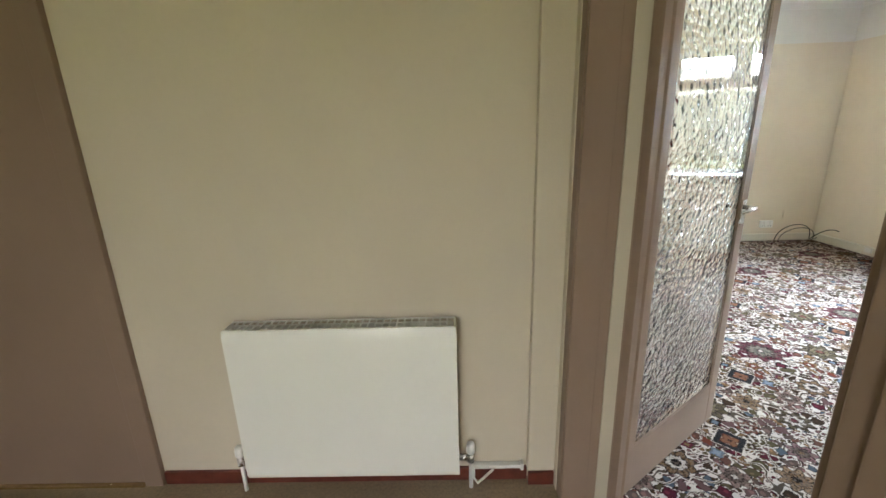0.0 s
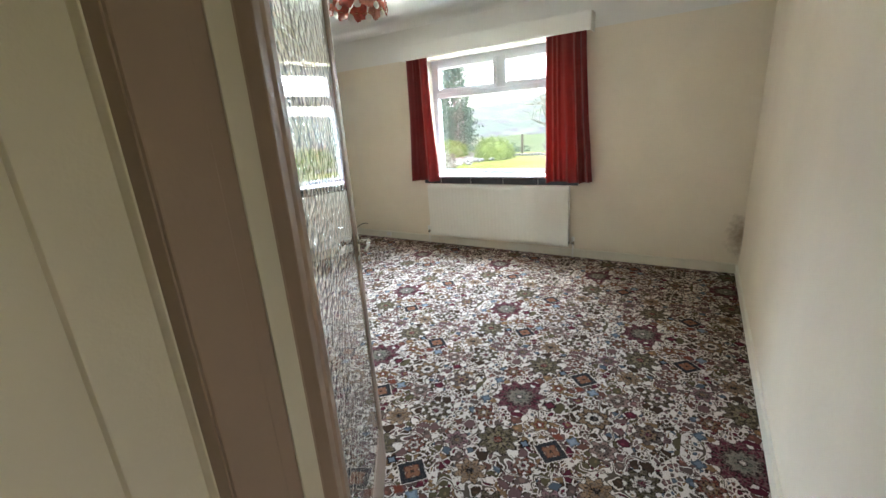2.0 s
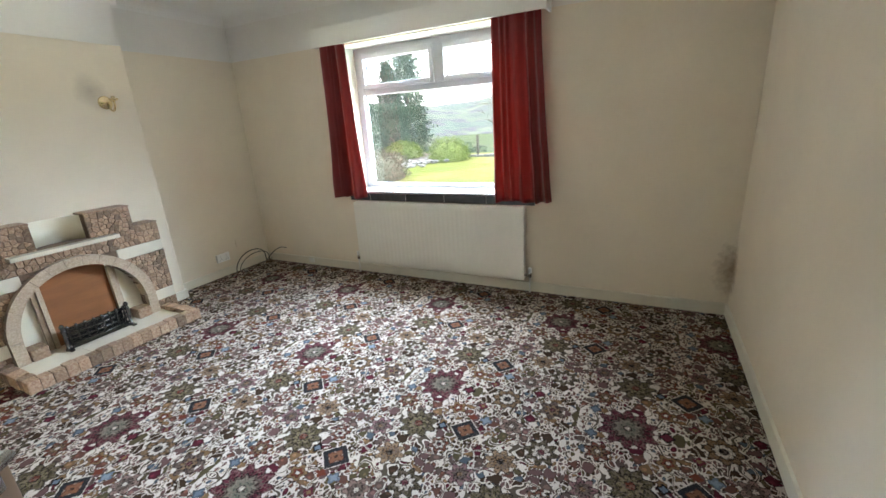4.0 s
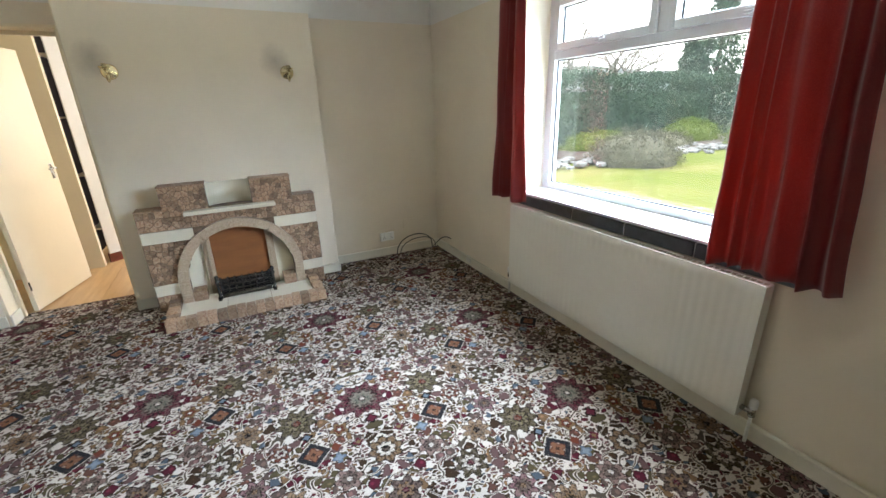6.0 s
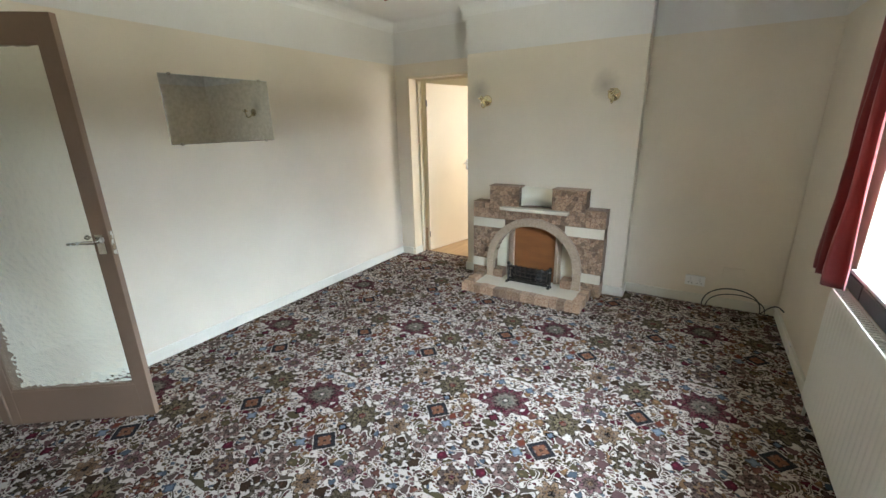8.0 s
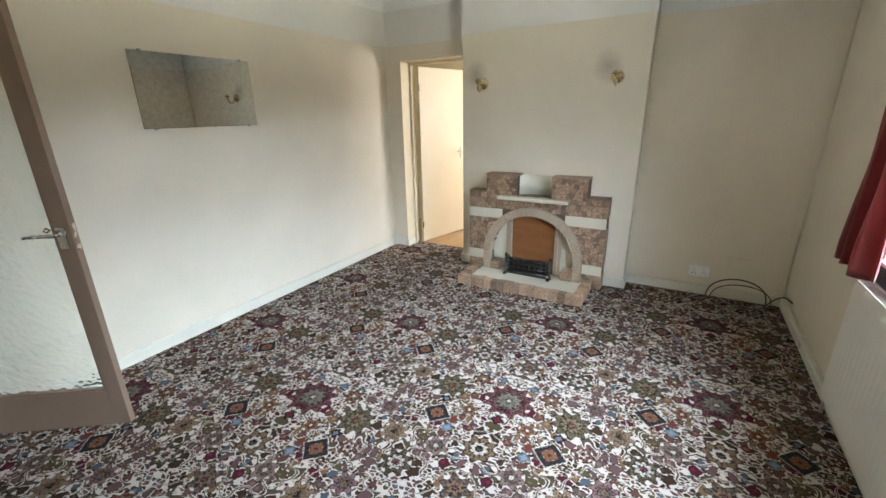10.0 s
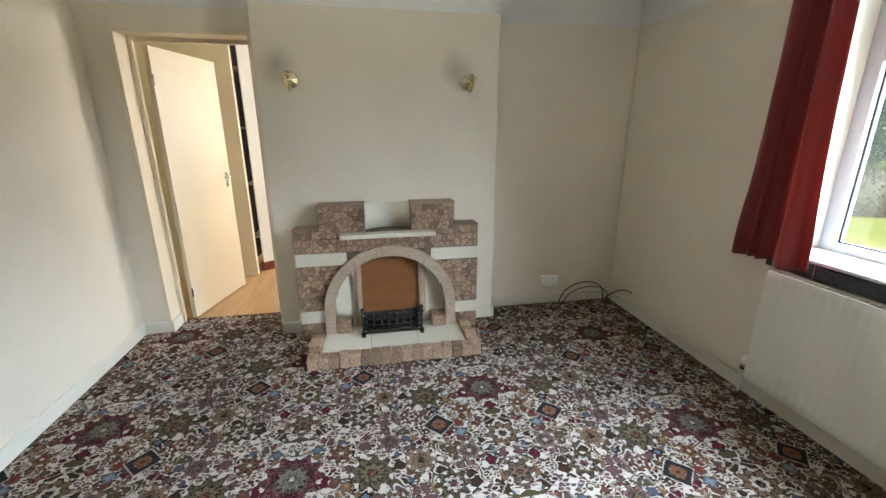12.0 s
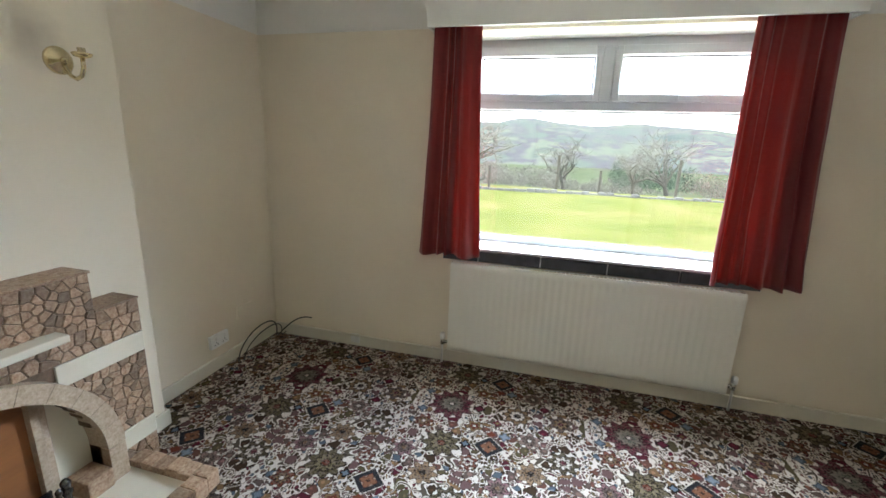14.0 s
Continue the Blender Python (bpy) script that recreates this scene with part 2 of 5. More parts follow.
def mottled(name, pal, scale=26, rough=0.55, bump=0.3, tints=(0.45, 1.15), veins=0.3):
    m = Mat(name, rough)
    col = m.ramp(m.noise(scale, 5, 0.65), [(0.28, pal[0]), (0.45, pal[1]), (0.58, pal[2]), (0.75, pal[3])])
    rnd = m.ramp(m.random(), [(0.0, (tints[0],) * 3), (0.35, (sum(tints) / 2,) * 3), (1.0, (tints[1],) * 3)])
    col = m.mix(1.0, col, rnd, "MULTIPLY")
    vein = m.val(m.voronoi(29, "DISTANCE_TO_EDGE"))
    col = m.mix(m.ramp(vein, [(0.0, (veins,) * 3), (0.035, (0, 0, 0))]), col, sh(pal[0], 0.6))
    m.colour(col).bump(m.noise(scale * 4, 4), bump, 0.004)
    return m.m


def fabric():
    """Faded red velvet-like curtain cloth."""
    m = Mat("red_curtain_cloth", 0.9, spec=0.15)
    c = m.ramp(m.noise(3, 4, stretch=(1, 1, 0.25)), [(0.3, (0.12, 0.018, 0.022)), (0.7, (0.20, 0.036, 0.036))])
    c = m.mix(m.ramp(m.noise(240, 2), [(0.4, (0, 0, 0)), (0.8, (0.5,) * 3)]), c, (0.26, 0.06, 0.055))
    m.colour(c).bump(m.noise(500, 2), 0.3, 0.002)
    m.b.inputs["Sheen Weight"].default_value = 0.3
    tl = m.t.nodes.new("ShaderNodeBsdfTranslucent")
    tl.inputs[0].default_value = (0.55, 0.07, 0.05, 1)
    mx = m.t.nodes.new("ShaderNodeMixShader")
    mx.inputs[0].default_value = 0.16
    m.t.links.new(m.b.outputs[0], mx.inputs[1])
    m.t.links.new(tl.outputs[0], mx.inputs[2])
    m.t.links.new(mx.outputs[0], m.t.nodes["Material Output"].inputs[0])
    return m.m


def clear_glass():
    m = Mat("window_glass", 0.02)
    tr, gl, mx, fr = (m.t.nodes.new(k) for k in ("ShaderNodeBsdfTransparent", "ShaderNodeBsdfGlossy", "ShaderNodeMixShader", "ShaderNodeLayerWeight"))
    tr.inputs[0].default_value = (0.95, 0.98, 0.97, 1)
    gl.inputs["Roughness"].default_value = 0.01
    gloss = m.val(fr.outputs["Facing"]).op("POWER", 5.0) * 0.6 + 0.035
    m.t.links.new(gloss.s, mx.inputs[0])
    m.t.links.new(tr.outputs[0], mx.inputs[1])
    m.t.links.new(gl.outputs[0], mx.inputs[2])
    # faint translucent layer put in the glass to imitate veiling glare over the view
    veil_mix, glare_veil = m.t.nodes.new("ShaderNodeMixShader"), m.t.nodes.new("ShaderNodeBsdfTranslucent")
    glare_veil.inputs[0].default_value = (0.9, 0.95, 1.0, 1)
    m.t.links.new(m.ramp(m.noise(4, 5), [(0.3, (0.0006,) * 3), (0.7, (0.0018,) * 3)]), veil_mix.inputs[0])
    m.t.links.new(mx.outputs[0], veil_mix.inputs[1])
    m.t.links.new(glare_veil.outputs[0], veil_mix.inputs[2])
    m.t.links.new(veil_mix.outputs[0], m.t.nodes["Material Output"].inputs[0])
    return m.m


def pebbled_glass():
    m = Mat("pebbled_glass", 0.05)
    m.b.inputs["Transmission Weight"].default_value = 1.0
    m.b.inputs["IOR"].default_value = 1.45
    m.colour((0.93, 0.97, 0.95))
    oc = m.tc.outputs["Object"]
    h = m.val(m.voronoi(44, vec=oc, stretch=(0.8, 1, 1))) + m.val(m.noise(24, 1, vec=oc)) * 0.3
    m.bump(h, 0.6, 0.007)
    return m.m


def smooth_glass():
    """The flat rolled face of the same pane."""
    m = Mat("smooth_face_of_pebbled_glass", 0.01)
    m.b.inputs["Transmission Weight"].default_value = 1.0
    m.b.inputs["IOR"].default_value = 1.5
    m.colour((0.93, 0.97, 0.95))
    return m.m


def wood(name, c1, c2, scale=3.0, rough=0.35, stretch=(9, 1, 9)):
    m = Mat(name, rough)
    g = m.noise(scale, 6, 0.6, stretch=stretch)
    col = m.ramp(g, [(0.3, c1), (0.7, c2)])
    rnd = m.ramp(m.random(), [(0.0, (0.86,) * 3), (1.0, (1.08,) * 3)])
    m.colour(m.mix(1.0, col, rnd, "MULTIPLY")).bump(g, 0.08, 0.002)
    return m.m


def metal(name, c, rough=0.25):
    m = Mat(name, rough, 1.0)
    m.colour(m.ramp(m.noise(40, 3), [(0.3, sh(c, 0.8)), (0.7, c)]))
    m.rough(m.ramp(m.noise(25, 3), [(0.3, (rough * 0.7,) * 3), (0.8, (rough * 1.5,) * 3)]))
    return m.m


def plain(name, c, rough=0.5, spread=0.15, scale=30, metal_=0.0, bump=0.1):
    m = Mat(name, rough, metal_)
    m.colour(m.ramp(m.noise(scale, 4), [(0.3, sh(c, 1 - spread)), (0.7, sh(c, 1 + spread))])).bump(m.noise(scale * 6, 3), bump, 0.004)
    return m.m


def grass_ground():
    """Mown winter lawn near the house, rough pasture further off."""
    m = Mat("lawn_and_pasture", 0.95, spec=0.1)
    c = m.ramp(m.noise(0.35, 5), [(0.3, (0.10, 0.135, 0.018)), (0.5, (0.150, 0.172, 0.032)), (0.68, (0.215, 0.20, 0.065))])
    c = m.mix(m.ramp(m.noise(6, 5, 0.7), [(0.46, (0, 0, 0)), (0.72, (0.6,) * 3)]), c, (0.20, 0.185, 0.085))
    far = m.ramp(m.noise(0.02, 3), [(0.35, (0.05, 0.07, 0.035)), (0.6, (0.07, 0.09, 0.04)), (0.7, (0.05, 0.045, 0.04))])
    sep = m.t.nodes.new("ShaderNodeSeparateXYZ")
    m.t.links.new(m.pos, sep.inputs[0])
    c = m.mix(m.ramp((m.val(sep.outputs[0]) - 24) / 8, [(0.0, (0, 0, 0)), (1.0, (1, 1, 1))]), c, far)
    m.colour(c).bump(m.noise(25, 5), 0.8, 0.05)
    return m.m


def leafy(name, dark, light, scale=9):
    m = Mat(name, 0.7, spec=0.25)
    c = m.ramp(m.noise(scale, 4, 0.7), [(0.3, dark), (0.7, light)])
    isl = m.t.nodes.new("ShaderNodeNewGeometry").outputs["Random Per Island"]
    m.colour(m.mix(1.0, c, m.ramp(isl, [(0.0, (0.6,) * 3), (1.0, (1.3,) * 3)]), "MULTIPLY"))
    return m.m


CREAM = wall_paint()
FRIEZE = paint("white_frieze_paint", (0.74, 0.72, 0.68), 0.8, 150, 0.12, 0.05)
CEIL = paint("white_ceiling_paint", (0.78, 0.77, 0.74), 0.85, 120, 0.2, 0.04)
SKIRT = paint("ivory_gloss_paint", (0.70, 0.66, 0.56), 0.35, 60, 0.1, 0.06)
WHITE = paint("white_gloss_paint", (0.72, 0.71, 0.68), 0.35, 60, 0.06, 0.05)
# white plastic, darkened to grey-blue to carry the frame's backlit shade
UPVC = paint("shaded_white_upvc", (0.46, 0.48, 0.51), 0.3, 80, 0.03, 0.03)
TAUPE = paint("taupe_satin_paint", (0.25, 0.172, 0.122), 0.55, 50, 0.12, 0.10, 0.25)
HINGEWOOD = paint("bare_primed_wood", (0.47, 0.41, 0.31), 0.6, 60, 0.1, 0.12)
DOORCREAM = paint("cream_door_paint", (0.76, 0.66, 0.49), 0.45, 60, 0.06, 0.05)
HALLWALL = paint("hall_cream_wall", (0.58, 0.505, 0.39), 0.75, 150, 0.14, 0.06)
PLASTIC = paint("white_plastic", (0.82, 0.81, 0.78), 0.35, 60, 0.03, 0.03)
RADW = paint("radiator_enamel", (0.76, 0.74, 0.67), 0.35, 60, 0.05, 0.05)
CARPET = carpet()
STONE = mottled("pink_brown_stone", ((0.17, 0.088, 0.048), (0.33, 0.20, 0.125), (0.42, 0.285, 0.19), (0.53, 0.40, 0.29)), 70)
STONE_PALE = mottled("pale_arch_stone", ((0.28, 0.195, 0.13), (0.38, 0.285, 0.20), (0.44, 0.335, 0.245), (0.52, 0.415, 0.31)), 90, tints=(0.90, 1.03), veins=0.0)
MORTAR = plain("brown_mortar", (0.13, 0.085, 0.055), 0.85, 0.3, 40, bump=0.4)
TILE = paint("ivory_glazed_tile", (0.66, 0.60, 0.49), 0.2, 30, 0.05, 0.08, 0.5)
NICHE = paint("ivory_glazed_tile_niche", (0.66, 0.61, 0.49), 0.34, 30, 0.05, 0.08, 0.5)
BOARD = wood("rust_brown_fireboard", (0.165, 0.058, 0.016), (0.25, 0.092, 0.024), 2.0, 0.6, (1, 1, 6))
IRON = plain("blackened_iron", (0.06, 0.055, 0.052), 0.17, 0.4, 60, 0.8)
BRASS = metal("polished_brass", (0.80, 0.68, 0.42), 0.2)
CHROME = metal("worn_chrome", (0.62, 0.61, 0.58), 0.25)
SLATE = plain("black_sill_tile", (0.030, 0.032, 0.038), 0.3, 0.4, 25)
CLOTH = fabric()
GLASS = clear_glass()
PEBBLE = pebbled_glass()
FLATGLASS = smooth_glass()
MIRROR = metal("silvered_mirror", (0.72, 0.74, 0.72), 0.02)
MIRROR.node_tree.nodes["Principled BSDF"].inputs["Roughness"].default_value = 0.02
for l in list(MIRROR.node_tree.nodes["Principled BSDF"].inputs["Roughness"].links):
    MIRROR.node_tree.links.remove(l)
BLACK = plain("black_rubber", (0.018, 0.018, 0.020), 0.5)
DARK = plain("dark_gap", (0.03, 0.02, 0.018), 0.8)
LAMINATE = wood("honey_laminate", (0.42, 0.25, 0.11), (0.55, 0.35, 0.17), 2.5, 0.3, (8, 1, 8))
REDWOOD = wood("red_brown_stained_wood", (0.10, 0.022, 0.014), (0.16, 0.04, 0.025), 3.0, 0.35)
HALLFLOOR = plain("beige_hall_carpet", (0.30, 0.23, 0.15), 0.95, 0.15, 90, bump=0.5)
GRASS = grass_ground()
HEDGE = leafy("laurel_hedge_leaves", (0.036, 0.070, 0.042), (0.11, 0.165, 0.10))
CONIFER = leafy("conifer_needles", (0.038, 0.072, 0.045), (0.10, 0.15, 0.088))
BUSH = leafy("bright_bush_leaves", (0.12, 0.17, 0.025), (0.21, 0.26, 0.055), 4)
HEATHER = leafy("grey_heather", (0.11, 0.105, 0.065), (0.18, 0.165, 0.11), 4)
BARK = plain("grey_bark", (0.11, 0.095, 0.075), 0.9, 0.3, 12)
TWIGS = leafy("winter_twigs", (0.17, 0.155, 0.135), (0.27, 0.25, 0.21), 4)
STONES = plain("pale_garden_stone", (0.20, 0.195, 0.19), 0.85, 0.4, 5)
# distance haze is mixed into these blue-grey hill colours
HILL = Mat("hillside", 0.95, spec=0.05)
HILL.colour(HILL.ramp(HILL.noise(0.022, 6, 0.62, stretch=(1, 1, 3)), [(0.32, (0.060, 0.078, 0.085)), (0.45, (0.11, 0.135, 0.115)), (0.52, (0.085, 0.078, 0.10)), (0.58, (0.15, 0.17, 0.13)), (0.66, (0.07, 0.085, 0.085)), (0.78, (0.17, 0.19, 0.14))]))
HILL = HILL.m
SHADE_RED = plain("red_petal_glass", (0.33, 0.07, 0.05), 0.25, 0.4, 30)
SHADE_PINK = plain("pink_petal_glass", (0.44, 0.20, 0.16), 0.25, 0.3, 30)
SHADE_WHITE = plain("frosted_white_glass", (0.70, 0.68, 0.64), 0.3, 0.1, 30)


# ---------------------------------------------------------------- mesh helpers
ORG = {}


def thing(name, at, label, category, group="", kind=""):
    ob = new(name)
    ob.location = at
    ob.empty_display_size = 0.1
    ORG[ob.name] = Vector(at)
    return tagged(ob, label, category, group, kind)


def part(name, bm, mat, parent=None, label="", smooth=False):
    """Link a bmesh, built in world coordinates, as one mesh under its thing."""
    me = bpy.data.meshes.new(name)
    org = ORG.get(parent.name, Vector()) if parent else Vector()
    if org.length:
        bmesh.ops.translate(bm, verts=bm.verts, vec=-org)
    bmesh.ops.recalc_face_normals(bm, faces=bm.faces)
    if smooth:
        for f in bm.faces:
            f.smooth = True
    bm.to_mesh(me)
    bm.free()
    me.materials.append(mat)
    ob = new(name, me)
    if parent:
        ob.parent = parent
        ORG[ob.name] = org
    if label:
        tagged(ob, label)
    return ob


def box(bm, x0, x1, y0, y1, z0, z1, bev=0.0, m=None):
    vs = [bm.verts.new((x, y, z)) for x in (x0, x1) for y in (y0, y1) for z in (z0, z1)]
    fs = [(0, 1, 3, 2), (4, 6, 7, 5), (0, 4, 5, 1), (2, 3, 7, 6), (0, 2, 6, 4), (1, 5, 7, 3)]
    faces = [bm.faces.new([vs[i] for i in f]) for f in fs]
    if bev:
        es = {e for f in faces for e in f.edges}
        r = bmesh.ops.bevel(bm, geom=list(es), offset=bev, segments=2, affect="EDGES", profile=0.6)
        vs = list({v for f in r["faces"] for v in f.verts} | {v for v in vs if v.is_valid})
    if m:
        bmesh.ops.transform(bm, matrix=m, verts=vs)
    return vs


def B(*boxes, bev=0.0, m=None):
    bm = bmesh.new()
    for b in boxes:
        box(bm, *b, bev=bev, m=m)
    return bm


def prism(bm, pts, axis, a0, a1):
    """A closed outline of 2D points pushed along an axis: 'y' takes (x, z), 'x' takes (y, z), 'z' takes (x, y)."""
    def at(p, a):
        return {"y": (p[0], a, p[1]), "x": (a, p[0], p[1]), "z": (p[0], p[1], a)}[axis]
    lo = [bm.verts.new(at(p, a0)) for p in pts]
    hi = [bm.verts.new(at(p, a1)) for p in pts]
    bm.faces.new(lo)
    bm.faces.new(hi[::-1])
    for i in range(len(pts)):
        j = (i + 1) % len(pts)
        bm.faces.new((lo[i], lo[j], hi[j], hi[i]))


def tube(bm, pts, r, sides=8, ends=True):
    """A round bar along points; r is one radius or one for each point."""
    pts = [Vector(p) for p in pts]
    rs = r if isinstance(r, (list, tuple)) else [r] * len(pts)
    rings, up = [], None
    for i, p in enumerate(pts):
        d = (pts[min(i + 1, len(pts) - 1)] - pts[max(i - 1, 0)]).normalized()
        if up is None:
            up = Vector((0, 0, 1)) if abs(d.z) < 0.9 else Vector((1, 0, 0))
        s = d.cross(up).normalized()
        up = s.cross(d).normalized()
        rings.append([bm.verts.new(p + (s * math.cos(k * math.tau / sides) + up * math.sin(k * math.tau / sides)) * rs[i]) for k in range(sides)])
    for a, b in zip(rings, rings[1:]):
        for k in range(sides):
            bm.faces.new((a[k], a[(k + 1) % sides], b[(k + 1) % sides], b[k]))
    if ends:
        bm.faces.new(rings[0][::-1])
        bm.faces.new(rings[-1])


def lathe(bm, centre, prof, axis="z", seg=20):
    """A turned shape from (radius, along) pairs round an axis."""
    c = Vector(centre)
    dirs = {"z": (Vector((1, 0, 0)), Vector((0, 1, 0)), Vector((0, 0, 1))), "y": (Vector((1, 0, 0)), Vector((0, 0, 1)), Vector((0, 1, 0))), "x": (Vector((0, 1, 0)), Vector((0, 0, 1)), Vector((1, 0, 0)))}[axis]
    rings = []
    for r, h in prof:
        rings.append([bm.verts.new(c + dirs[2] * h + (dirs[0] * math.cos(k * math.tau / seg) + dirs[1] * math.sin(k * math.tau / seg)) * max(r, 0.0004)) for k in range(seg)])
    for a, b in zip(rings, rings[1:]):
        for k in range(seg):
            bm.faces.new((a[k], a[(k + 1) % seg], b[(k + 1) % seg], b[k]))
    bm.faces.new(rings[0])
    bm.faces.new(rings[-1])


def setting(name, bm, mat, label, category, smooth=False):
    return tagged(part(name, bm, mat, None, "", smooth), label, category, kind="structure")


# ---------------------------------------------------------------- the room's shell
X0, X1, Y0, Y1 = -0.05, 3.69, -0.19, 4.42
HX, HS, XO = -0.27, -0.205, 4.02          # hall face of the west wall, outer face of the east wall
RAIL, TOP = 2.172, 2.58
WY0, WY1, WZ0, WZ1 = 1.25, 3.02, 0.83, 2.16      # window opening
DY0, DY1, DZ = -0.035, 0.84, 2.065                  # hall doorway
KX0, KX1, KZ = 0.12, 0.93, 2.045                 # kitchen doorway
KY = 4.66
BX0, BX1, BY = 0.965, 2.545, 4.245               # chimney breast

setting("floor", B((X0, X1, Y0, Y1, -0.05, 0.0), (X0 - 0.11, X0, DY0, DY1, -0.05, 0.0), (KX0, KX1, Y1, 4.63, -0.05, 0.0)), CARPET,
        "patterned wool carpet in cream, wine, olive and dark brown", "carpet")
setting("floor_hall", B((-3.3, X0 - 0.11, -1.8, 0.93, -0.05, 0.001)), HALLFLOOR, "plain beige hall carpet", "carpet")
setting("wall_east", B((X1, XO, Y0 - 0.2, WY0, -0.4, TOP), (X1, XO, WY1, Y1 + 0.2, -0.4, TOP), (X1, XO, WY0, WY1, -0.4, WZ0), (X1, XO, WY0, WY1, WZ1, TOP)), CREAM,
        "cream painted wall round the window", "wall")
setting("wall_west", B((HX, X0, DY1 + 0.02, Y1, 0, TOP), (HX, X0, DY0 - 0.02, DY1 + 0.02, DZ + 0.02, TOP), (HS, X0, Y0, DY0 - 0.02, 0, TOP)), CREAM,
        "cream painted wall with a frameless mirror on it", "wall")
setting("wall_south", B((HX, X1, Y0 - 0.15, Y0, 0, TOP)), CREAM, "bare cream painted wall", "wall")
setting("wall_north", B((HX, KX0 - 0.002, Y1, KY, 0, TOP), (KX0 - 0.002, KX1 + 0.002, Y1, KY, KZ, TOP), (KX1 + 0.002, X1, Y1, KY, 0, TOP)), CREAM,
        "cream painted wall behind the chimney breast", "wall")
setting("wall_chimney_breast", B((BX0, BX1, BY, Y1, 0, TOP), bev=0.006), CREAM, "cream painted chimney breast, shadows painted in above the lights", "wall")
fz = [(X0, X0 + 0.003, Y0, Y1), (X1 - 0.003, X1, Y0, Y1), (X0, X1, Y0, Y0 + 0.003), (X0, BX0, Y1 - 0.003, Y1), (BX1, X1, Y1 - 0.003, Y1),
      (BX0 - 0.003, BX1 + 0.003, BY - 0.003, BY), (BX0 - 0.003, BX0, BY, Y1), (BX1, BX1 + 0.003, BY, Y1)]
for a, b, c, d in fz:
    setting("trim_frieze", B((a, b, c, d, RAIL, TOP - 0.005)), FRIEZE, "white painted band above the cream walls", "frieze")
bm = bmesh.new()
box(bm, -3.3, XO, -1.95, KY, TOP, TOP + 0.1)
setting("ceiling", bm, CEIL, "white painted ceiling", "ceiling")


def cove(r=0.11):
    """Plaster coving that rounds the walls into the ceiling."""
    bm = bmesh.new()
    arc = [(r - r * math.sin(k * math.pi / 12), r - r * math.cos(k * math.pi / 12)) for k in range(7)]
    prof = [(0.0, 0.0)] + arc
    for p0, p1, nx, ny in (((X0, Y0), (X0, Y1), 1, 0), ((X1, Y0), (X1, Y1), -1, 0), ((X0, Y0), (X1, Y0), 0, 1), ((X0, Y1), (BX0, Y1), 0, -1), ((BX1, Y1), (X1, Y1), 0, -1), ((BX0 - 0.05, BY), (BX1 + 0.05, BY), 0, -1)):
        a = [bm.verts.new((p0[0] + nx * d, p0[1] + ny * d, TOP - h)) for d, h in prof]
        b = [bm.verts.new((p1[0] + nx * d, p1[1] + ny * d, TOP - h)) for d, h in prof]
        for i in range(len(prof)):
            j = (i + 1) % len(prof)
            bm.faces.new((a[i], a[j], b[j], b[i]))
        bm.faces.new(a)
        bm.faces.new(b[::-1])
    return bm


setting("trim_coving", cove(), CEIL, "white curved plaster coving", "coving")


def skirting(name, runs, mat, h, label):
    """Boards along walls; each run is x0, x1, y0, y1 of its footprint."""
    bm = bmesh.new()
    for r in runs:
        box(bm, *r, 0, h, bev=0.004)
    setting(name, bm, mat, label, "skirting board")


S = 0.016
skirting("baseboard", [(X0, X0 + S, DY1 + 0.09, Y1), (X1 - S, X1, Y0, Y1), (X0, X1, Y0, Y0 + S), (X0, KX0, Y1 - S, Y1), (BX1, X1, Y1 - S, Y1), (BX1, BX1 + S, BY - S, Y1),
                       (2.33, BX1 + S, BY - S, BY), (BX0 - S, BX0, BY - S, Y1), (BX0 - S, 1.16, BY - S, BY), (KX0 + 0.022, KX0 + 0.022 + S, Y1 - S, 4.56)], SKIRT, 0.085,
         "ivory gloss painted skirting board")

# ---------------------------------------------------------------- window
window = thing("window_1", (3.93, 2.135, WZ0), "white plastic casement window with two top lights", "window", kind="structure")
fx0, fx1 = 3.925, 3.995
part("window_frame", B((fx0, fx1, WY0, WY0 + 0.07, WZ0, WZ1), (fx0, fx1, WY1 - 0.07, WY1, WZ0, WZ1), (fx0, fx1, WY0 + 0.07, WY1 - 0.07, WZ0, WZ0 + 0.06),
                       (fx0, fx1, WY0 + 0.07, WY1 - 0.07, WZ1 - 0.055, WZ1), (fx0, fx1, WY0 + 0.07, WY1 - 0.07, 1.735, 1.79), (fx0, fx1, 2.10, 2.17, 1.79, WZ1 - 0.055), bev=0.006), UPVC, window)
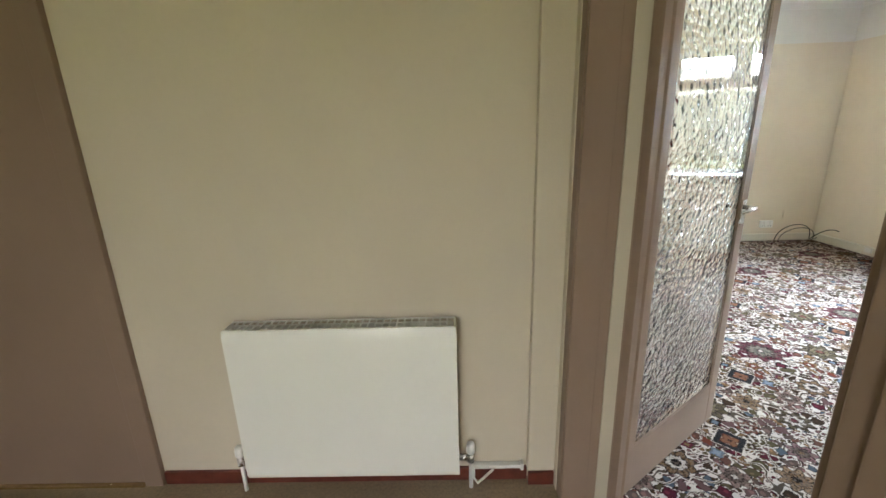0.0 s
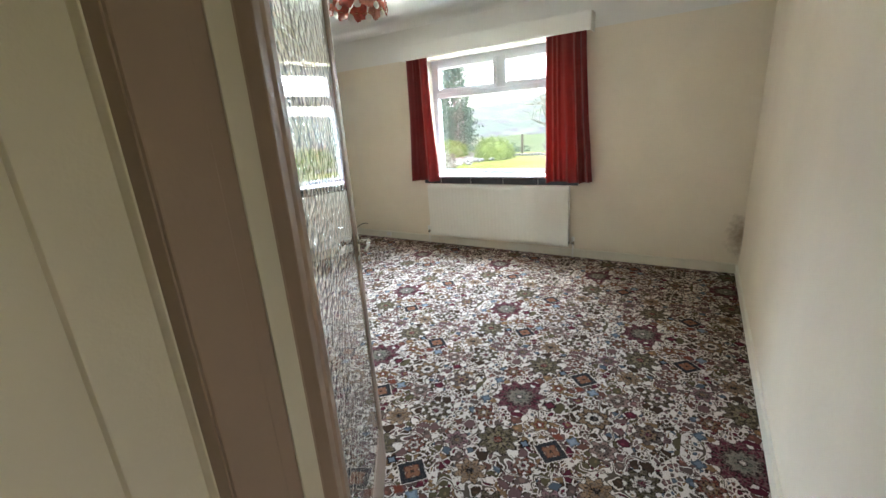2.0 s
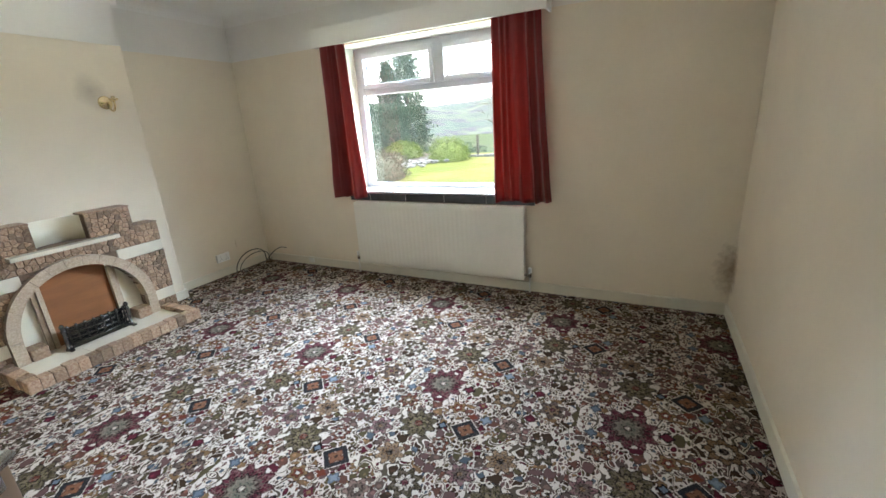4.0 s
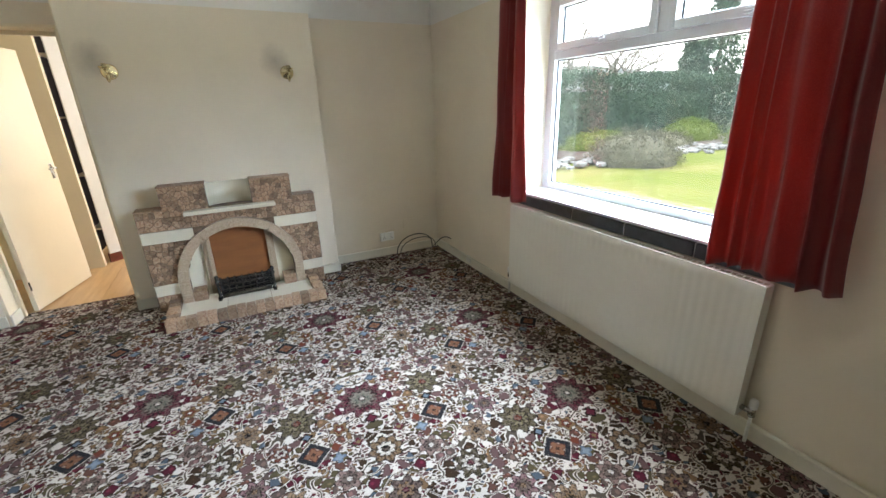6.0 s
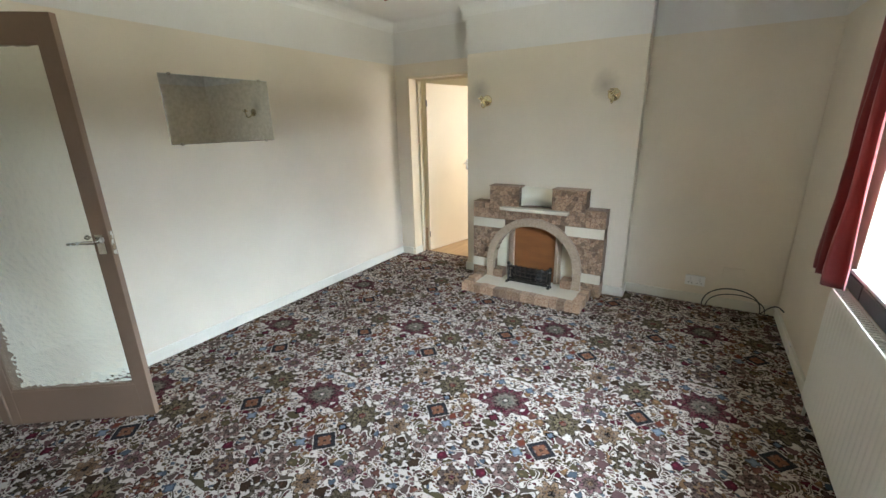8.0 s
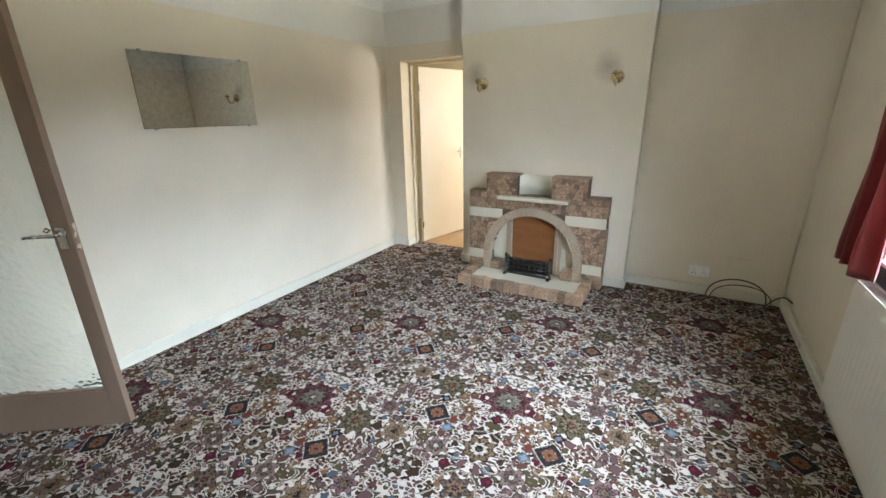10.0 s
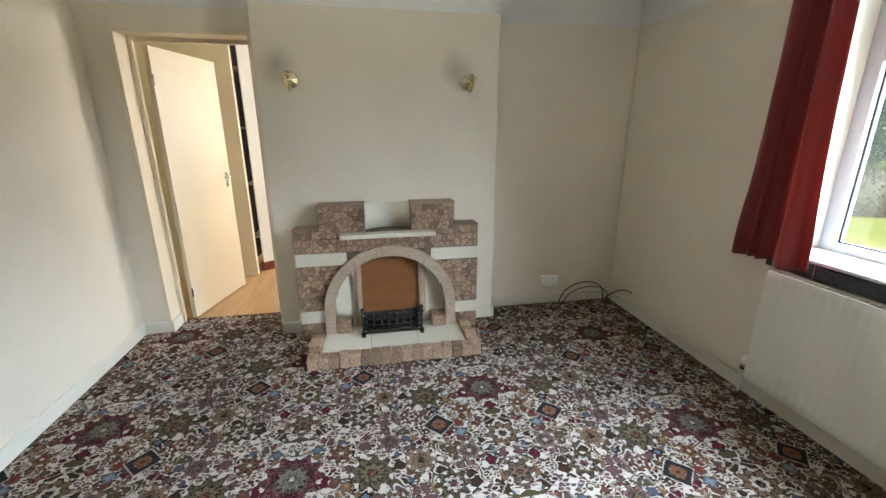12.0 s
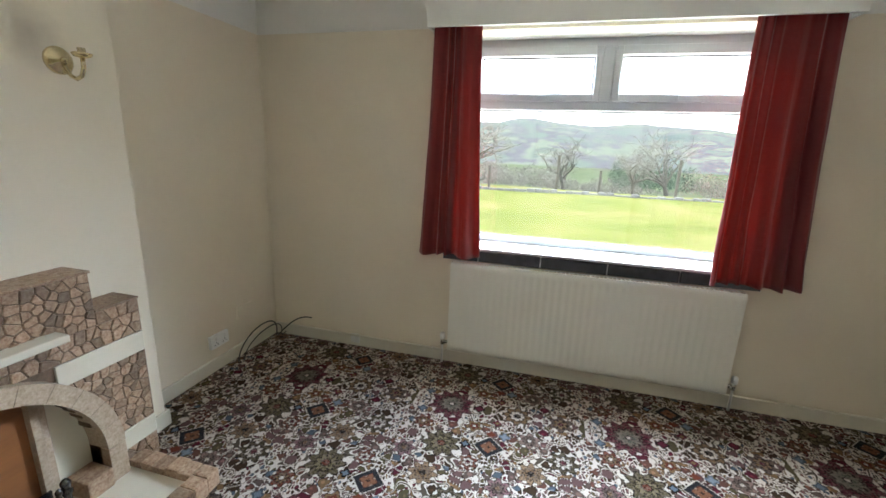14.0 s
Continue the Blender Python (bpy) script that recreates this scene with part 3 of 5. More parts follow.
for ya, yb in ((WY0 + 0.07, 2.10), (2.17, WY1 - 0.07)):
    w = 0.04
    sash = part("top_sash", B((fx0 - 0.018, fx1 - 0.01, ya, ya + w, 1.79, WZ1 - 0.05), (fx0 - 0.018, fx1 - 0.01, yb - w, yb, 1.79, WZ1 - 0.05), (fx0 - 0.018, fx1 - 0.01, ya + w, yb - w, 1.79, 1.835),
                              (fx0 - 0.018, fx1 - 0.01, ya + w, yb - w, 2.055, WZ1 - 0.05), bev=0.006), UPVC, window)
    part("pane", B((3.965, 3.971, ya + w, yb - w, 1.835, 2.055)), GLASS, sash)
    part("gasket", B((3.955, 3.962, ya + w, yb - w, 2.048, 2.055), (3.955, 3.962, ya + w, yb - w, 1.835, 1.843), (3.955, 3.962, ya + w, ya + w + 0.008, 1.843, 2.048), (3.955, 3.962, yb - w - 0.008, yb - w, 1.843, 2.048)), BLACK, sash)
    mid = (ya + yb) / 2
    part("catch", B((fx0 - 0.034, fx0 - 0.018, mid - 0.02, mid + 0.02, 1.80, 1.83), (fx0 - 0.044, fx0 - 0.032, mid - 0.07, mid + 0.015, 1.81, 1.823), bev=0.003), UPVC, sash, "white plastic window handle")
part("pane", B((3.965, 3.971, WY0 + 0.07, WY1 - 0.07, 0.89, 1.735)), GLASS, window)
part("gasket", B((3.955, 3.963, WY0 + 0.07, WY1 - 0.07, 1.728, 1.735), (3.955, 3.963, WY0 + 0.07, WY1 - 0.07, 0.89, 0.897), (3.955, 3.963, WY0 + 0.07, WY0 + 0.077, 0.897, 1.728), (3.955, 3.963, WY1 - 0.077, WY1 - 0.07, 0.897, 1.728)), BLACK, window)
part("window_sill", B((3.672, fx0, WY0 - 0.0, WY1, WZ0, WZ0 + 0.018), bev=0.005), WHITE, window)
part("reveal_lining", B((X1 + 0.002, fx0, WY0, WY0 + 0.004, WZ0 + 0.018, WZ1), (X1 + 0.002, fx0, WY1 - 0.004, WY1, WZ0 + 0.018, WZ1), (X1 + 0.002, fx0, WY0, WY1, WZ1 - 0.004, WZ1)), SKIRT, window)
edge = thing("sill_edging", (3.675, 2.135, 0.76), "row of glossy black tiles under the window sill", "tiles", kind="structure")
ys = [1.20, 1.62, 2.02, 2.42, 2.82, 3.06]
for a, b in zip(ys, ys[1:]):
    part("tile", B((3.668, X1 + 0.002, a + 0.003, b - 0.003, 0.757, 0.826), bev=0.004), SLATE, edge)
part("grout", B((3.674, X1 + 0.001, 1.20, 3.06, 0.757, 0.825)), WHITE, edge)

pelmet = thing("pelmet", (3.6, 2.135, 2.14), "white boxed curtain pelmet above the window", "pelmet")
part("front_board", B((3.535, 3.555, 1.10, 3.17, 2.142, 2.295), bev=0.003), FRIEZE, pelmet)
part("top_board", B((3.555, X1, 1.10, 3.17, 2.28, 2.295)), FRIEZE, pelmet)
for y in (1.10, 3.155):
    part("end_board", B((3.555, X1, y, y + 0.015, 2.142, 2.28)), FRIEZE, pelmet)
part("curtain_rail", B((3.60, 3.625, 1.115, 3.155, 2.235, 2.25)), WHITE, pelmet)


def curtain(y_in_top, y_out_top, y_in_bot, y_out_bot, folds, seed):
    """Pleated cloth hanging from the rail; uneven soft folds, gathered at the head, with a hem."""
    cols, rows = folds * 18, 40
    bm = bmesh.new()
    z1, z0 = 2.235, 0.80
    sheets = []
    for side in (0, 1):
        grid = []
        for j in range(rows + 1):
            s = j / rows
            z = z1 + (z0 - z1) * s
            row = []
            for i in range(cols + 1):
                q = i / cols
                ya = y_in_top + (y_in_bot - y_in_top) * s ** 1.4
                yb = y_out_top + (y_out_bot - y_out_top) * s ** 1.4
                f = folds * q + 0.30 * math.sin(5.1 * q + seed) + 0.22 * math.sin(11.3 * q + 2 * seed) + 0.10 * s * math.sin(4 * q + 3 * seed)
                wave = math.sin(math.tau * f) * (0.85 + 0.35 * math.sin(7 * q + 1.7 * seed)) + 0.22 * math.sin(2 * math.tau * f + 1.3) * s
                soft = noise.noise((q * 5 + seed, s * 3.0, 0.3)) * 0.012 + noise.noise((q * 22, s * 7, seed)) * 0.003
                x = 3.592 + wave * (0.014 + 0.022 * s) + soft * (0.4 + s) + side * 0.0025
                y = ya + (yb - ya) * q + 0.010 * noise.noise((q * 8, s * 4, seed + 5)) * s
                row.append(bm.verts.new((x, y, z + 0.007 * math.sin(q * 9 + seed) * s)))
            grid.append(row)
        sheets.append(grid)
        for j in range(rows):
            for i in range(cols):
                bm.faces.new((grid[j][i], grid[j][i + 1], grid[j + 1][i + 1], grid[j + 1][i]))
    a, b = sheets
    rim = [(0, i) for i in range(cols)] + [(j, cols) for j in range(rows)] + [(rows, i) for i in range(cols, 0, -1)] + [(j, 0) for j in range(rows, 0, -1)]
    for p, q in zip(rim, rim[1:] + rim[:1]):
        bm.faces.new((a[p[0]][p[1]], a[q[0]][q[1]], b[q[0]][q[1]], b[p[0]][p[1]]))
    return tagged(part("curtain", bm, CLOTH, None, "", True), "faded red pleated curtain drawn back beside the window", "curtain", "pair of red curtains")


curtain(2.86, 3.14, 2.80, 3.21, 4, 3)
curtain(1.515, 1.15, 1.50, 1.05, 5, 5)


# ---------------------------------------------------------------- radiators
def radiator(name, place, length, height, depth, flutes, label, ribbed=True):
    """A pressed-steel panel radiator: fluted front, rolled rim, top grille, valves and tails. Built along +y at x = 0 (front to -x)."""
    rad = thing(name, (0, 0, 0), label, "radiator")
    bm = bmesh.new()
    n = flutes * 6
    zs = [0, 0.02, 0.045, height - 0.045, height - 0.02, height]
    grid = []
    for j, z in enumerate(zs):
        row = []
        for i in range(n + 1):
            y = length * i / n
            wave = 0.5 - 0.5 * math.cos(math.tau * i / 6)
            d = 0.003 * wave if ribbed and j in (2, 3) and 3 < i < n - 3 else 0.0
            if j in (0, 5):
                d -= 0.008
            row.append(bm.verts.new((-depth - 0.0 + d if j not in (0, 5) else -depth + 0.010, y, z)))
        grid.append(row)
    for j in range(len(zs) - 1):
        for i in range(n):
            bm.faces.new((grid[j][i], grid[j][i + 1], grid[j + 1][i + 1], grid[j + 1][i]))
    part("front_panel", bm, RADW, rad, "", True)
    part("back_panel", B((-0.03, -0.018, 0.01, length - 0.01, 0.01, height - 0.01), bev=0.004), RADW, rad)
    for y in (0.0, length - 0.004):
        part("end_cap", B((-depth + 0.004, -0.016, y, y + 0.004, 0.008, height)), RADW, rad)
    k = int(length / 0.025)
    part("top_grille", B((-depth + 0.004, -depth + 0.012, 0.004, length - 0.004, height, height + 0.004), (-0.024, -0.016, 0.004, length - 0.004, height, height + 0.004),
                         *[(-depth + 0.012, -0.024, 0.004 + i * (length - 0.008) / k, 0.008 + i * (length - 0.008) / k, height - 0.001, height + 0.003) for i in range(k)]), RADW, rad)
    for y, s in ((0.0, -1), (length, 1)):
        bm = bmesh.new()
        zc = 0.045
        tube(bm, [(-depth / 2, y - s * 0.005, zc), (-depth / 2, y + s * 0.05, zc)], 0.012)
        tube(bm, [(-depth / 2, y + s * 0.045, zc - 0.02), (-depth / 2, y + s * 0.045, zc + 0.02)], 0.014)
        valve = part("valve", bm, CHROME, rad, "chrome radiator valve", True)
        bm = bmesh.new()
        lathe(bm, (-depth / 2, y + s * 0.045, zc + 0.02), [(0.013, 0), (0.017, 0.006), (0.017, 0.035), (0.013, 0.045), (0.004, 0.047)])
        part("valve_cap", bm, WHITE, valve, "white plastic valve cap", True)
        bm = bmesh.new()
        tube(bm, [(-depth / 2, y + s * 0.045, zc - 0.02), (-depth / 2, y + s * 0.045, -place.translation.z + 0.0)], 0.008)
        part("pipe_tail", bm, WHITE, rad, "", True)
    for y in (0.2, length - 0.2):
        part("bracket", B((-0.018, 0.0, y, y + 0.03, 0.1, height - 0.1)), RADW, rad)
    rad.matrix_world = place
    return rad


radiator("panel_radiator", pose(X1, 1.28, 0.115), 1.71, 0.63, 0.078, 38, "long off-white fluted panel radiator below the window")
radiator("panel_radiator", pose(-0.655, 0.93, 0.10, 0, 0, 90), 0.81, 0.62, 0.10, 8, "small white flat-fronted radiator on the hall wall", False)
trunk = thing("pipe_trunking", (-0.5, 0.915, 0.07), "white plastic pipe trunking with a looped wire", "trunking")
part("trunk", B((-0.615, -0.405, 0.905, 0.93, 0.062, 0.078), bev=0.003), WHITE, trunk)
part("end_cap", B((-0.412, -0.40, 0.902, 0.93, 0.055, 0.084), bev=0.002), WHITE, trunk)
bm = bmesh.new()
tube(bm, [(-0.60, 0.87, 0.12), (-0.60, 0.865, 0.06), (-0.585, 0.865, 0.035), (-0.56, 0.875, 0.05), (-0.52, 0.895, 0.072)], 0.005, 8)
part("wire_loop", bm, WHITE, trunk, "", True)
pipe = thing("heating_pipe", (3.66, 2.1, 0.09), "ivory painted copper pipe along the skirting board", "pipe")
for run in ([(3.655, 3.035, 0.1), (3.655, 3.06, 0.092), (3.664, 4.38, 0.092)], [(3.655, 1.235, 0.1), (3.655, 1.20, 0.092), (3.664, -0.17, 0.092)]):
    bm = bmesh.new()
    tube(bm, run, 0.008)
    part("pipe_run", bm, SKIRT, pipe, "", True)

# ---------------------------------------------------------------- hall doorway and glazed door
frame_h = thing("door_frame", (HX, 0.45, 0), "taupe painted door lining and architrave", "door frame", kind="structure")
part("jamb", B((HX - 0.01, X0 + 0.01, DY1 - 0.03, DY1 + 0.02, 0, DZ), bev=0.003), TAUPE, frame_h)
part("jamb", B((HS - 0.01, X0 + 0.01, DY0 - 0.02, DY0 + 0.015, 0, DZ), bev=0.003), TAUPE, frame_h)
part("head", B((HX - 0.01, X0 + 0.01, DY0 - 0.02, DY1 + 0.02, DZ, DZ + 0.03), bev=0.003), TAUPE, frame_h)
part("stop", B((HX - 0.008, -0.185, DY1 - 0.042, DY1 - 0.03, 0, DZ), bev=0.003), TAUPE, frame_h)
part("hinge_lining", B((-0.150, -0.106, DY1 - 0.036, DY1 - 0.03, 0, DZ), bev=0.002), HINGEWOOD, frame_h, "pale painted hinge strip")
part("stop", B((HS - 0.008, -0.115, DY0 + 0.015, DY0 + 0.027, 0, DZ), bev=0.003), TAUPE, frame_h)
for xa, xb, xc in ((HS - 0.022, HS - 0.010, HS - 0.030), (X0 + 0.010, X0 + 0.022, X0 + 0.030)):
    lo, hi, far = min(xa, xb), max(xa, xb), xc
    for ya, yb, yc in ((DY1 - 0.01, DY1 + 0.06, DY1 + 0.03), (DY0 + 0.005, DY0 - 0.065, DY0 - 0.035)):
        if far < HS and ya > 0.5:
            continue
        part("architrave", B((lo, hi, min(ya, yb), max(ya, yb), 0, DZ + 0.07), (min(far, lo), max(far, hi), min(yc, yb), max(yc, yb), 0, DZ + 0.07), bev=0.003), TAUPE, frame_h)
    part("architrave", B((lo, hi, DY0 - 0.065, DY1 + 0.06, DZ + 0.005, DZ + 0.075), bev=0.003), TAUPE, frame_h)


def glazed_door():
    """Single-light door with a tall pebbled pane, opened well back into the room."""
    W, H, T = 0.795, 2.03, 0.038
    door = thing("door_1", (0, 0, 0), "taupe painted door with tall pebbled glass pane, open", "door", kind="structure")
    st, sl, tr, br = 0.095, 0.066, 0.115, 0.21
    face = -0.012
    part("hinge_stile", B((0, st, -T / 2, T / 2, 0.008, H), bev=0.003), TAUPE, door)
    lock = part("lock_stile", B((W - sl, W, -T / 2, T / 2, 0.008, H), bev=0.003), TAUPE, door)
    part("top_rail", B((st, W - sl, -T / 2 + 0.001, T / 2 - 0.001, H - tr, H)), TAUPE, door)
    part("bottom_rail", B((st, W - sl, -T / 2 + 0.001, T / 2 - 0.001, 0.008, br)), TAUPE, door)
    b = 0.012
    for y0, y1 in ((-T / 2 + 0.002, face - 0.0025), (face + 0.0025, T / 2 - 0.003)):
        part("glazing_bead", B((st, st + b, y0, y1, br, H - tr), (W - sl - b, W - sl, y0, y1, br, H - tr), (st + b, W - sl - b, y0, y1, br, br + b), (st + b, W - sl - b, y0, y1, H - tr - b, H - tr), bev=0.002), TAUPE, door)
    pane = part("pane", B((st, W - sl, face - 0.0025, face + 0.0025, br, H - tr)), PEBBLE, door, "pebble-textured clear glass")
    pane.visible_shadow = False
    pane.data.materials.append(FLATGLASS)
    for f in pane.data.polygons:
        f.material_index = 1 if f.normal.y < -0.5 else 0
    for s in (-1, 1):
        y = s * T / 2
        plate = part("handle_plate", B((W - 0.060, W - 0.022, min(y, y + s * 0.006), max(y, y + s * 0.006), 0.96, 1.06), bev=0.002), CHROME, lock)
        bm = bmesh.new()
        tube(bm, [(W - 0.041, y, 1.03), (W - 0.041, y + s * 0.04, 1.03)], 0.009)
        tube(bm, [(W - 0.038, y + s * 0.042, 1.03), (W - 0.09, y + s * 0.046, 1.032), (W - 0.165, y + s * 0.044, 1.027)], [0.009, 0.008, 0.006])
        part("lever_handle", bm, CHROME, lock, "worn chrome lever handle", True)
    part("latch_plate", B((W, W + 0.002, -0.011, 0.011, 0.95, 1.07)), CHROME, lock)
    for z in (0.2, 1.75):
        bm = bmesh.new()
        tube(bm, [(-0.006, T / 2 + 0.002, z - 0.04), (-0.006, T / 2 + 0.002, z + 0.04)], 0.006)
        part("hinge", bm, CHROME, door, "", True)
    door.matrix_world = pose(-0.093, 0.803, 0, 0, 0, math.degrees(math.atan2(0.591, 0.807)))


glazed_door()

# ---------------------------------------------------------------- hall
setting("wall_hall_north", B((-3.3, HX - 0.0, 0.93, 1.05, 0, TOP)), HALLWALL, "cream painted hall wall", "wall")
# south wall has an unseen opening, added to hold the hall's fill lamp
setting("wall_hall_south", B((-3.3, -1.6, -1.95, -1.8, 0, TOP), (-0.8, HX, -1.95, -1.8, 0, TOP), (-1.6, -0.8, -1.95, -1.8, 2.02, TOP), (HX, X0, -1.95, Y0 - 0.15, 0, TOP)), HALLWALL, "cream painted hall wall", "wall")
setting("wall_hall_west", B((-3.42, -3.3, -1.95, 1.05, 0, TOP)), HALLWALL, "cream painted hall wall", "wall")
setting("lining_hall", B((HX - 0.003, HX, DY1 + 0.06, 0.93, 0, TOP), (HS - 0.003, HS, -1.8, DY0 - 0.065, 0, TOP), (HX - 0.003, HX, DY0 - 0.065, DY1 + 0.06, DZ + 0.08, TOP)), HALLWALL, "cream painted hall wall", "wall")
tagged(part("pipe_boxing", B((-0.385, HX - 0.004, 0.895, 0.93, 0.06, TOP), (HX - 0.013, HX - 0.004, DY1 + 0.018, 0.895, 0.0, TOP), bev=0.003), HALLWALL), "cream painted boxing beside the door lining", "boxing", kind="structure")
skirting("baseboard_hall", [(-1.86, -0.385, 0.914, 0.93), (-0.385, HX - 0.014, 0.885, 0.90)], REDWOOD, 0.058, "dark red-brown stained skirting board")
hd = thing("door_2", (-2.3, 0.93, 0), "closed flush taupe painted hall door", "door", kind="structure")
part("architrave", B((-1.94, -1.865, 0.905, 0.93, 0, 2.08), bev=0.004), TAUPE, hd)
part("architrave", B((-2.80, -2.725, 0.905, 0.93, 0, 2.08), bev=0.004), TAUPE, hd)
part("architrave", B((-2.80, -1.865, 0.904, 0.93, 2.005, 2.08), bev=0.004), TAUPE, hd)
part("leaf", B((-2.722, -1.943, 0.915, 0.929, 0.012, 2.0), bev=0.002), TAUPE, hd)
part("threshold", B((-2.722, -1.943, 0.90, 0.929, 0.0, 0.011)), BRASS, hd, "brass threshold strip")

# ---------------------------------------------------------------- kitchen doorway and what shows through it
kf = thing("door_frame", (0.5, 4.5, 0), "cream gloss painted kitchen door lining", "door frame", kind="structure")
part("jamb", B((KX0, KX0 + 0.022, Y1 - 0.004, KY, 0, KZ - 0.022), bev=0.003), DOORCREAM, kf)
part("jamb", B((KX1 - 0.022, KX1, Y1 - 0.004, KY, 0, KZ - 0.022), bev=0.003), DOORCREAM, kf)
part("head", B((KX0, KX1, Y1 - 0.004, KY, KZ - 0.022, KZ), bev=0.003), DOORCREAM, kf)
part("stop", B((KX0 + 0.022, KX0 + 0.05, 4.565, 4.595, 0, KZ - 0.022), bev=0.003), DOORCREAM, kf)
part("stop", B((KX1 - 0.05, KX1 - 0.022, 4.565, 4.595, 0, KZ - 0.022), bev=0.003), DOORCREAM, kf)
part("stop", B((KX0 + 0.05, KX1 - 0.05, 4.565, 4.595, KZ - 0.05, KZ - 0.022), bev=0.003), DOORCREAM, kf)
kd = thing("door_3", (0, 0, 0), "cream flush door standing open into the kitchen", "door", kind="structure")
part("leaf", B((0, 0.74, -0.036, 0.0, 0.01, 1.985), bev=0.002), DOORCREAM, kd)
part("handle_plate", B((0.665, 0.705, -0.042, -0.036, 0.96, 1.09), bev=0.002), CHROME, kd)
bm = bmesh.new()
tube(bm, [(0.685, -0.036, 1.05), (0.685, -0.08, 1.05), (0.67, -0.085, 1.05), (0.58, -0.082, 1.048)], 0.008)
part("lever_handle", bm, CHROME, kd, "", True)
for z in (0.22, 1.77):
    part("hinge", B((-0.008, 0.004, -0.040, -0.036, z - 0.035, z + 0.035)), IRON, kd, "dark steel butt hinge")
kd.matrix_world = pose(0.195, 4.635, 0, 0, 0, 76)
setting("wall_kitchen", B((-0.9, 2.7, 7.6, 7.7, 0, TOP), (-1.0, -0.9, KY, 7.7, 0, TOP), (2.6, 2.7, KY, 5.4, 0, TOP), (2.6, 2.7, 6.8, 7.7, 0, TOP), (2.6, 2.7, 5.4, 6.8, 0, 1.0), (2.6, 2.7, 5.4, 6.8, 2.1, TOP)), DOORCREAM, "cream painted kitchen wall", "wall")
setting("ceiling_kitchen", B((-1.0, 2.7, KY, 7.7, TOP, TOP + 0.1)), CEIL, "white kitchen ceiling", "ceiling")
partition = setting("wall_kitchen_partition", B((-0.9, 0.46, 5.62, 5.68, 0, TOP), bev=0.003), DOORCREAM, "cream painted partition end in the kitchen", "wall")
cup = thing("tall_cupboard", (0.9, 6.3, 0), "tall cream kitchen cupboard with its door ajar", "cupboard")
part("carcass", B((0.40, 1.0, 6.15, 6.17, 0.1, 2.3), (0.38, 0.40, 5.75, 6.17, 0.1, 2.3), bev=0.002), DARK, cup, "dark inside")
for z in (0.35, 0.9, 1.45, 2.0):
    part("shelf", B((0.40, 0.52, 5.80, 6.15, z, z + 0.018)), DOORCREAM, cup)
swing = pose(0.505, 5.715, 0, 0, 0, 38)
part("plinth", B((0.0, 0.55, 0.03, 0.05, 0.0, 0.1), m=swing), REDWOOD, cup, "red-brown plinth")
part("door", B((0.0, 0.55, 0.0, 0.02, 0.1, 2.3), bev=0.003, m=swing), WHITE, cup)

# ---------------------------------------------------------------- mirror, sockets, cables
mr = thing("wall_mirror", (X0, 2.3, 1.44), "frameless rectangular wall mirror held by small chrome clips", "mirror")
part("glass", B((X0 + 0.001, X0 + 0.007, 1.93, 2.735, 1.443, 1.895), bev=0.003), MIRROR, mr)
for y in (2.0, 2.66):
    for z0, z1 in ((1.436, 1.452), (1.886, 1.902)):
        part("clip", B((X0, X0 + 0.011, y - 0.01, y + 0.01, z0, z1), bev=0.002), CHROME, mr)


def socket(x, z, w, label, holes, skin=WHITE):
    s = thing("wall_socket", (x, Y1, z), label, "socket")
    out = 0.026 if holes else 0.010
    part("face_plate", B((x - w / 2, x + w / 2, Y1 - out, Y1, z - 0.043, z + 0.043), bev=0.004), skin, s)
    part("back_box", B((x - w / 2 + 0.004, x + w / 2 - 0.004, Y1 - 0.008, Y1 - 0.001, z - 0.04, z + 0.04)), WHITE, s)
    for dx in holes:
        part("switch", B((x + dx - 0.007, x + dx + 0.007, Y1 - 0.030, Y1 - 0.026, z + 0.008, z + 0.03), bev=0.002), WHITE, s)
        part("pin_holes", B((x + dx - 0.016, x + dx - 0.010, Y1 - 0.0268, Y1 - 0.0255, z - 0.024, z - 0.016), (x + dx + 0.010, x + dx + 0.016, Y1 - 0.0268, Y1 - 0.0255, z - 0.024, z - 0.016),
                            (x + dx - 0.002, x + dx + 0.002, Y1 - 0.0268, Y1 - 0.0255, z - 0.008, z + 0.0)), BLACK, s)


socket(3.10, 0.205, 0.147, "white double socket outlet above the skirting", (-0.035, 0.035), PLASTIC)
socket(3.36, 0.31, 0.147, "cream painted blank plate on the alcove wall", (), CREAM)
cable = bmesh.new()
pts = []
for k in range(40):
    a = k / 39
    if a < 0.7:
        th = math.pi * (1.0 - a / 0.7)
        pts.append((3.37 + 0.20 * math.cos(th) + 0.0, 4.33 - 0.05 * math.sin(th), 0.02 + 0.20 * math.sin(th) ** 0.8 if math.sin(th) > 0 else 0.02))
    else:
        b = (a - 0.7) / 0.3
        pts.append((3.57 + 0.10 * b, 4.33 - 0.25 * b, 0.02 + 0.16 * math.sin(b * 1.9)))
tube(cable, pts, 0.005, 6)
tube(cable, [(p[0] + 0.03, p[1] - 0.02, p[2] * 0.82 + 0.004) for p in pts[:30]], 0.004, 6)
tagged(part("aerial_cable", cable, BLACK, None, "", True), "loose black cable coiled on the carpet by the corner", "cable")
bm = bmesh.new()
tube(bm, [(3.684, 4.41, 0.085), (3.684, 4.41, 2.17)], 0.0035, 6)
tagged(part("corner_conduit", bm, CREAM, None, "", True), "thin cream painted cable conduit in the corner", "conduit")
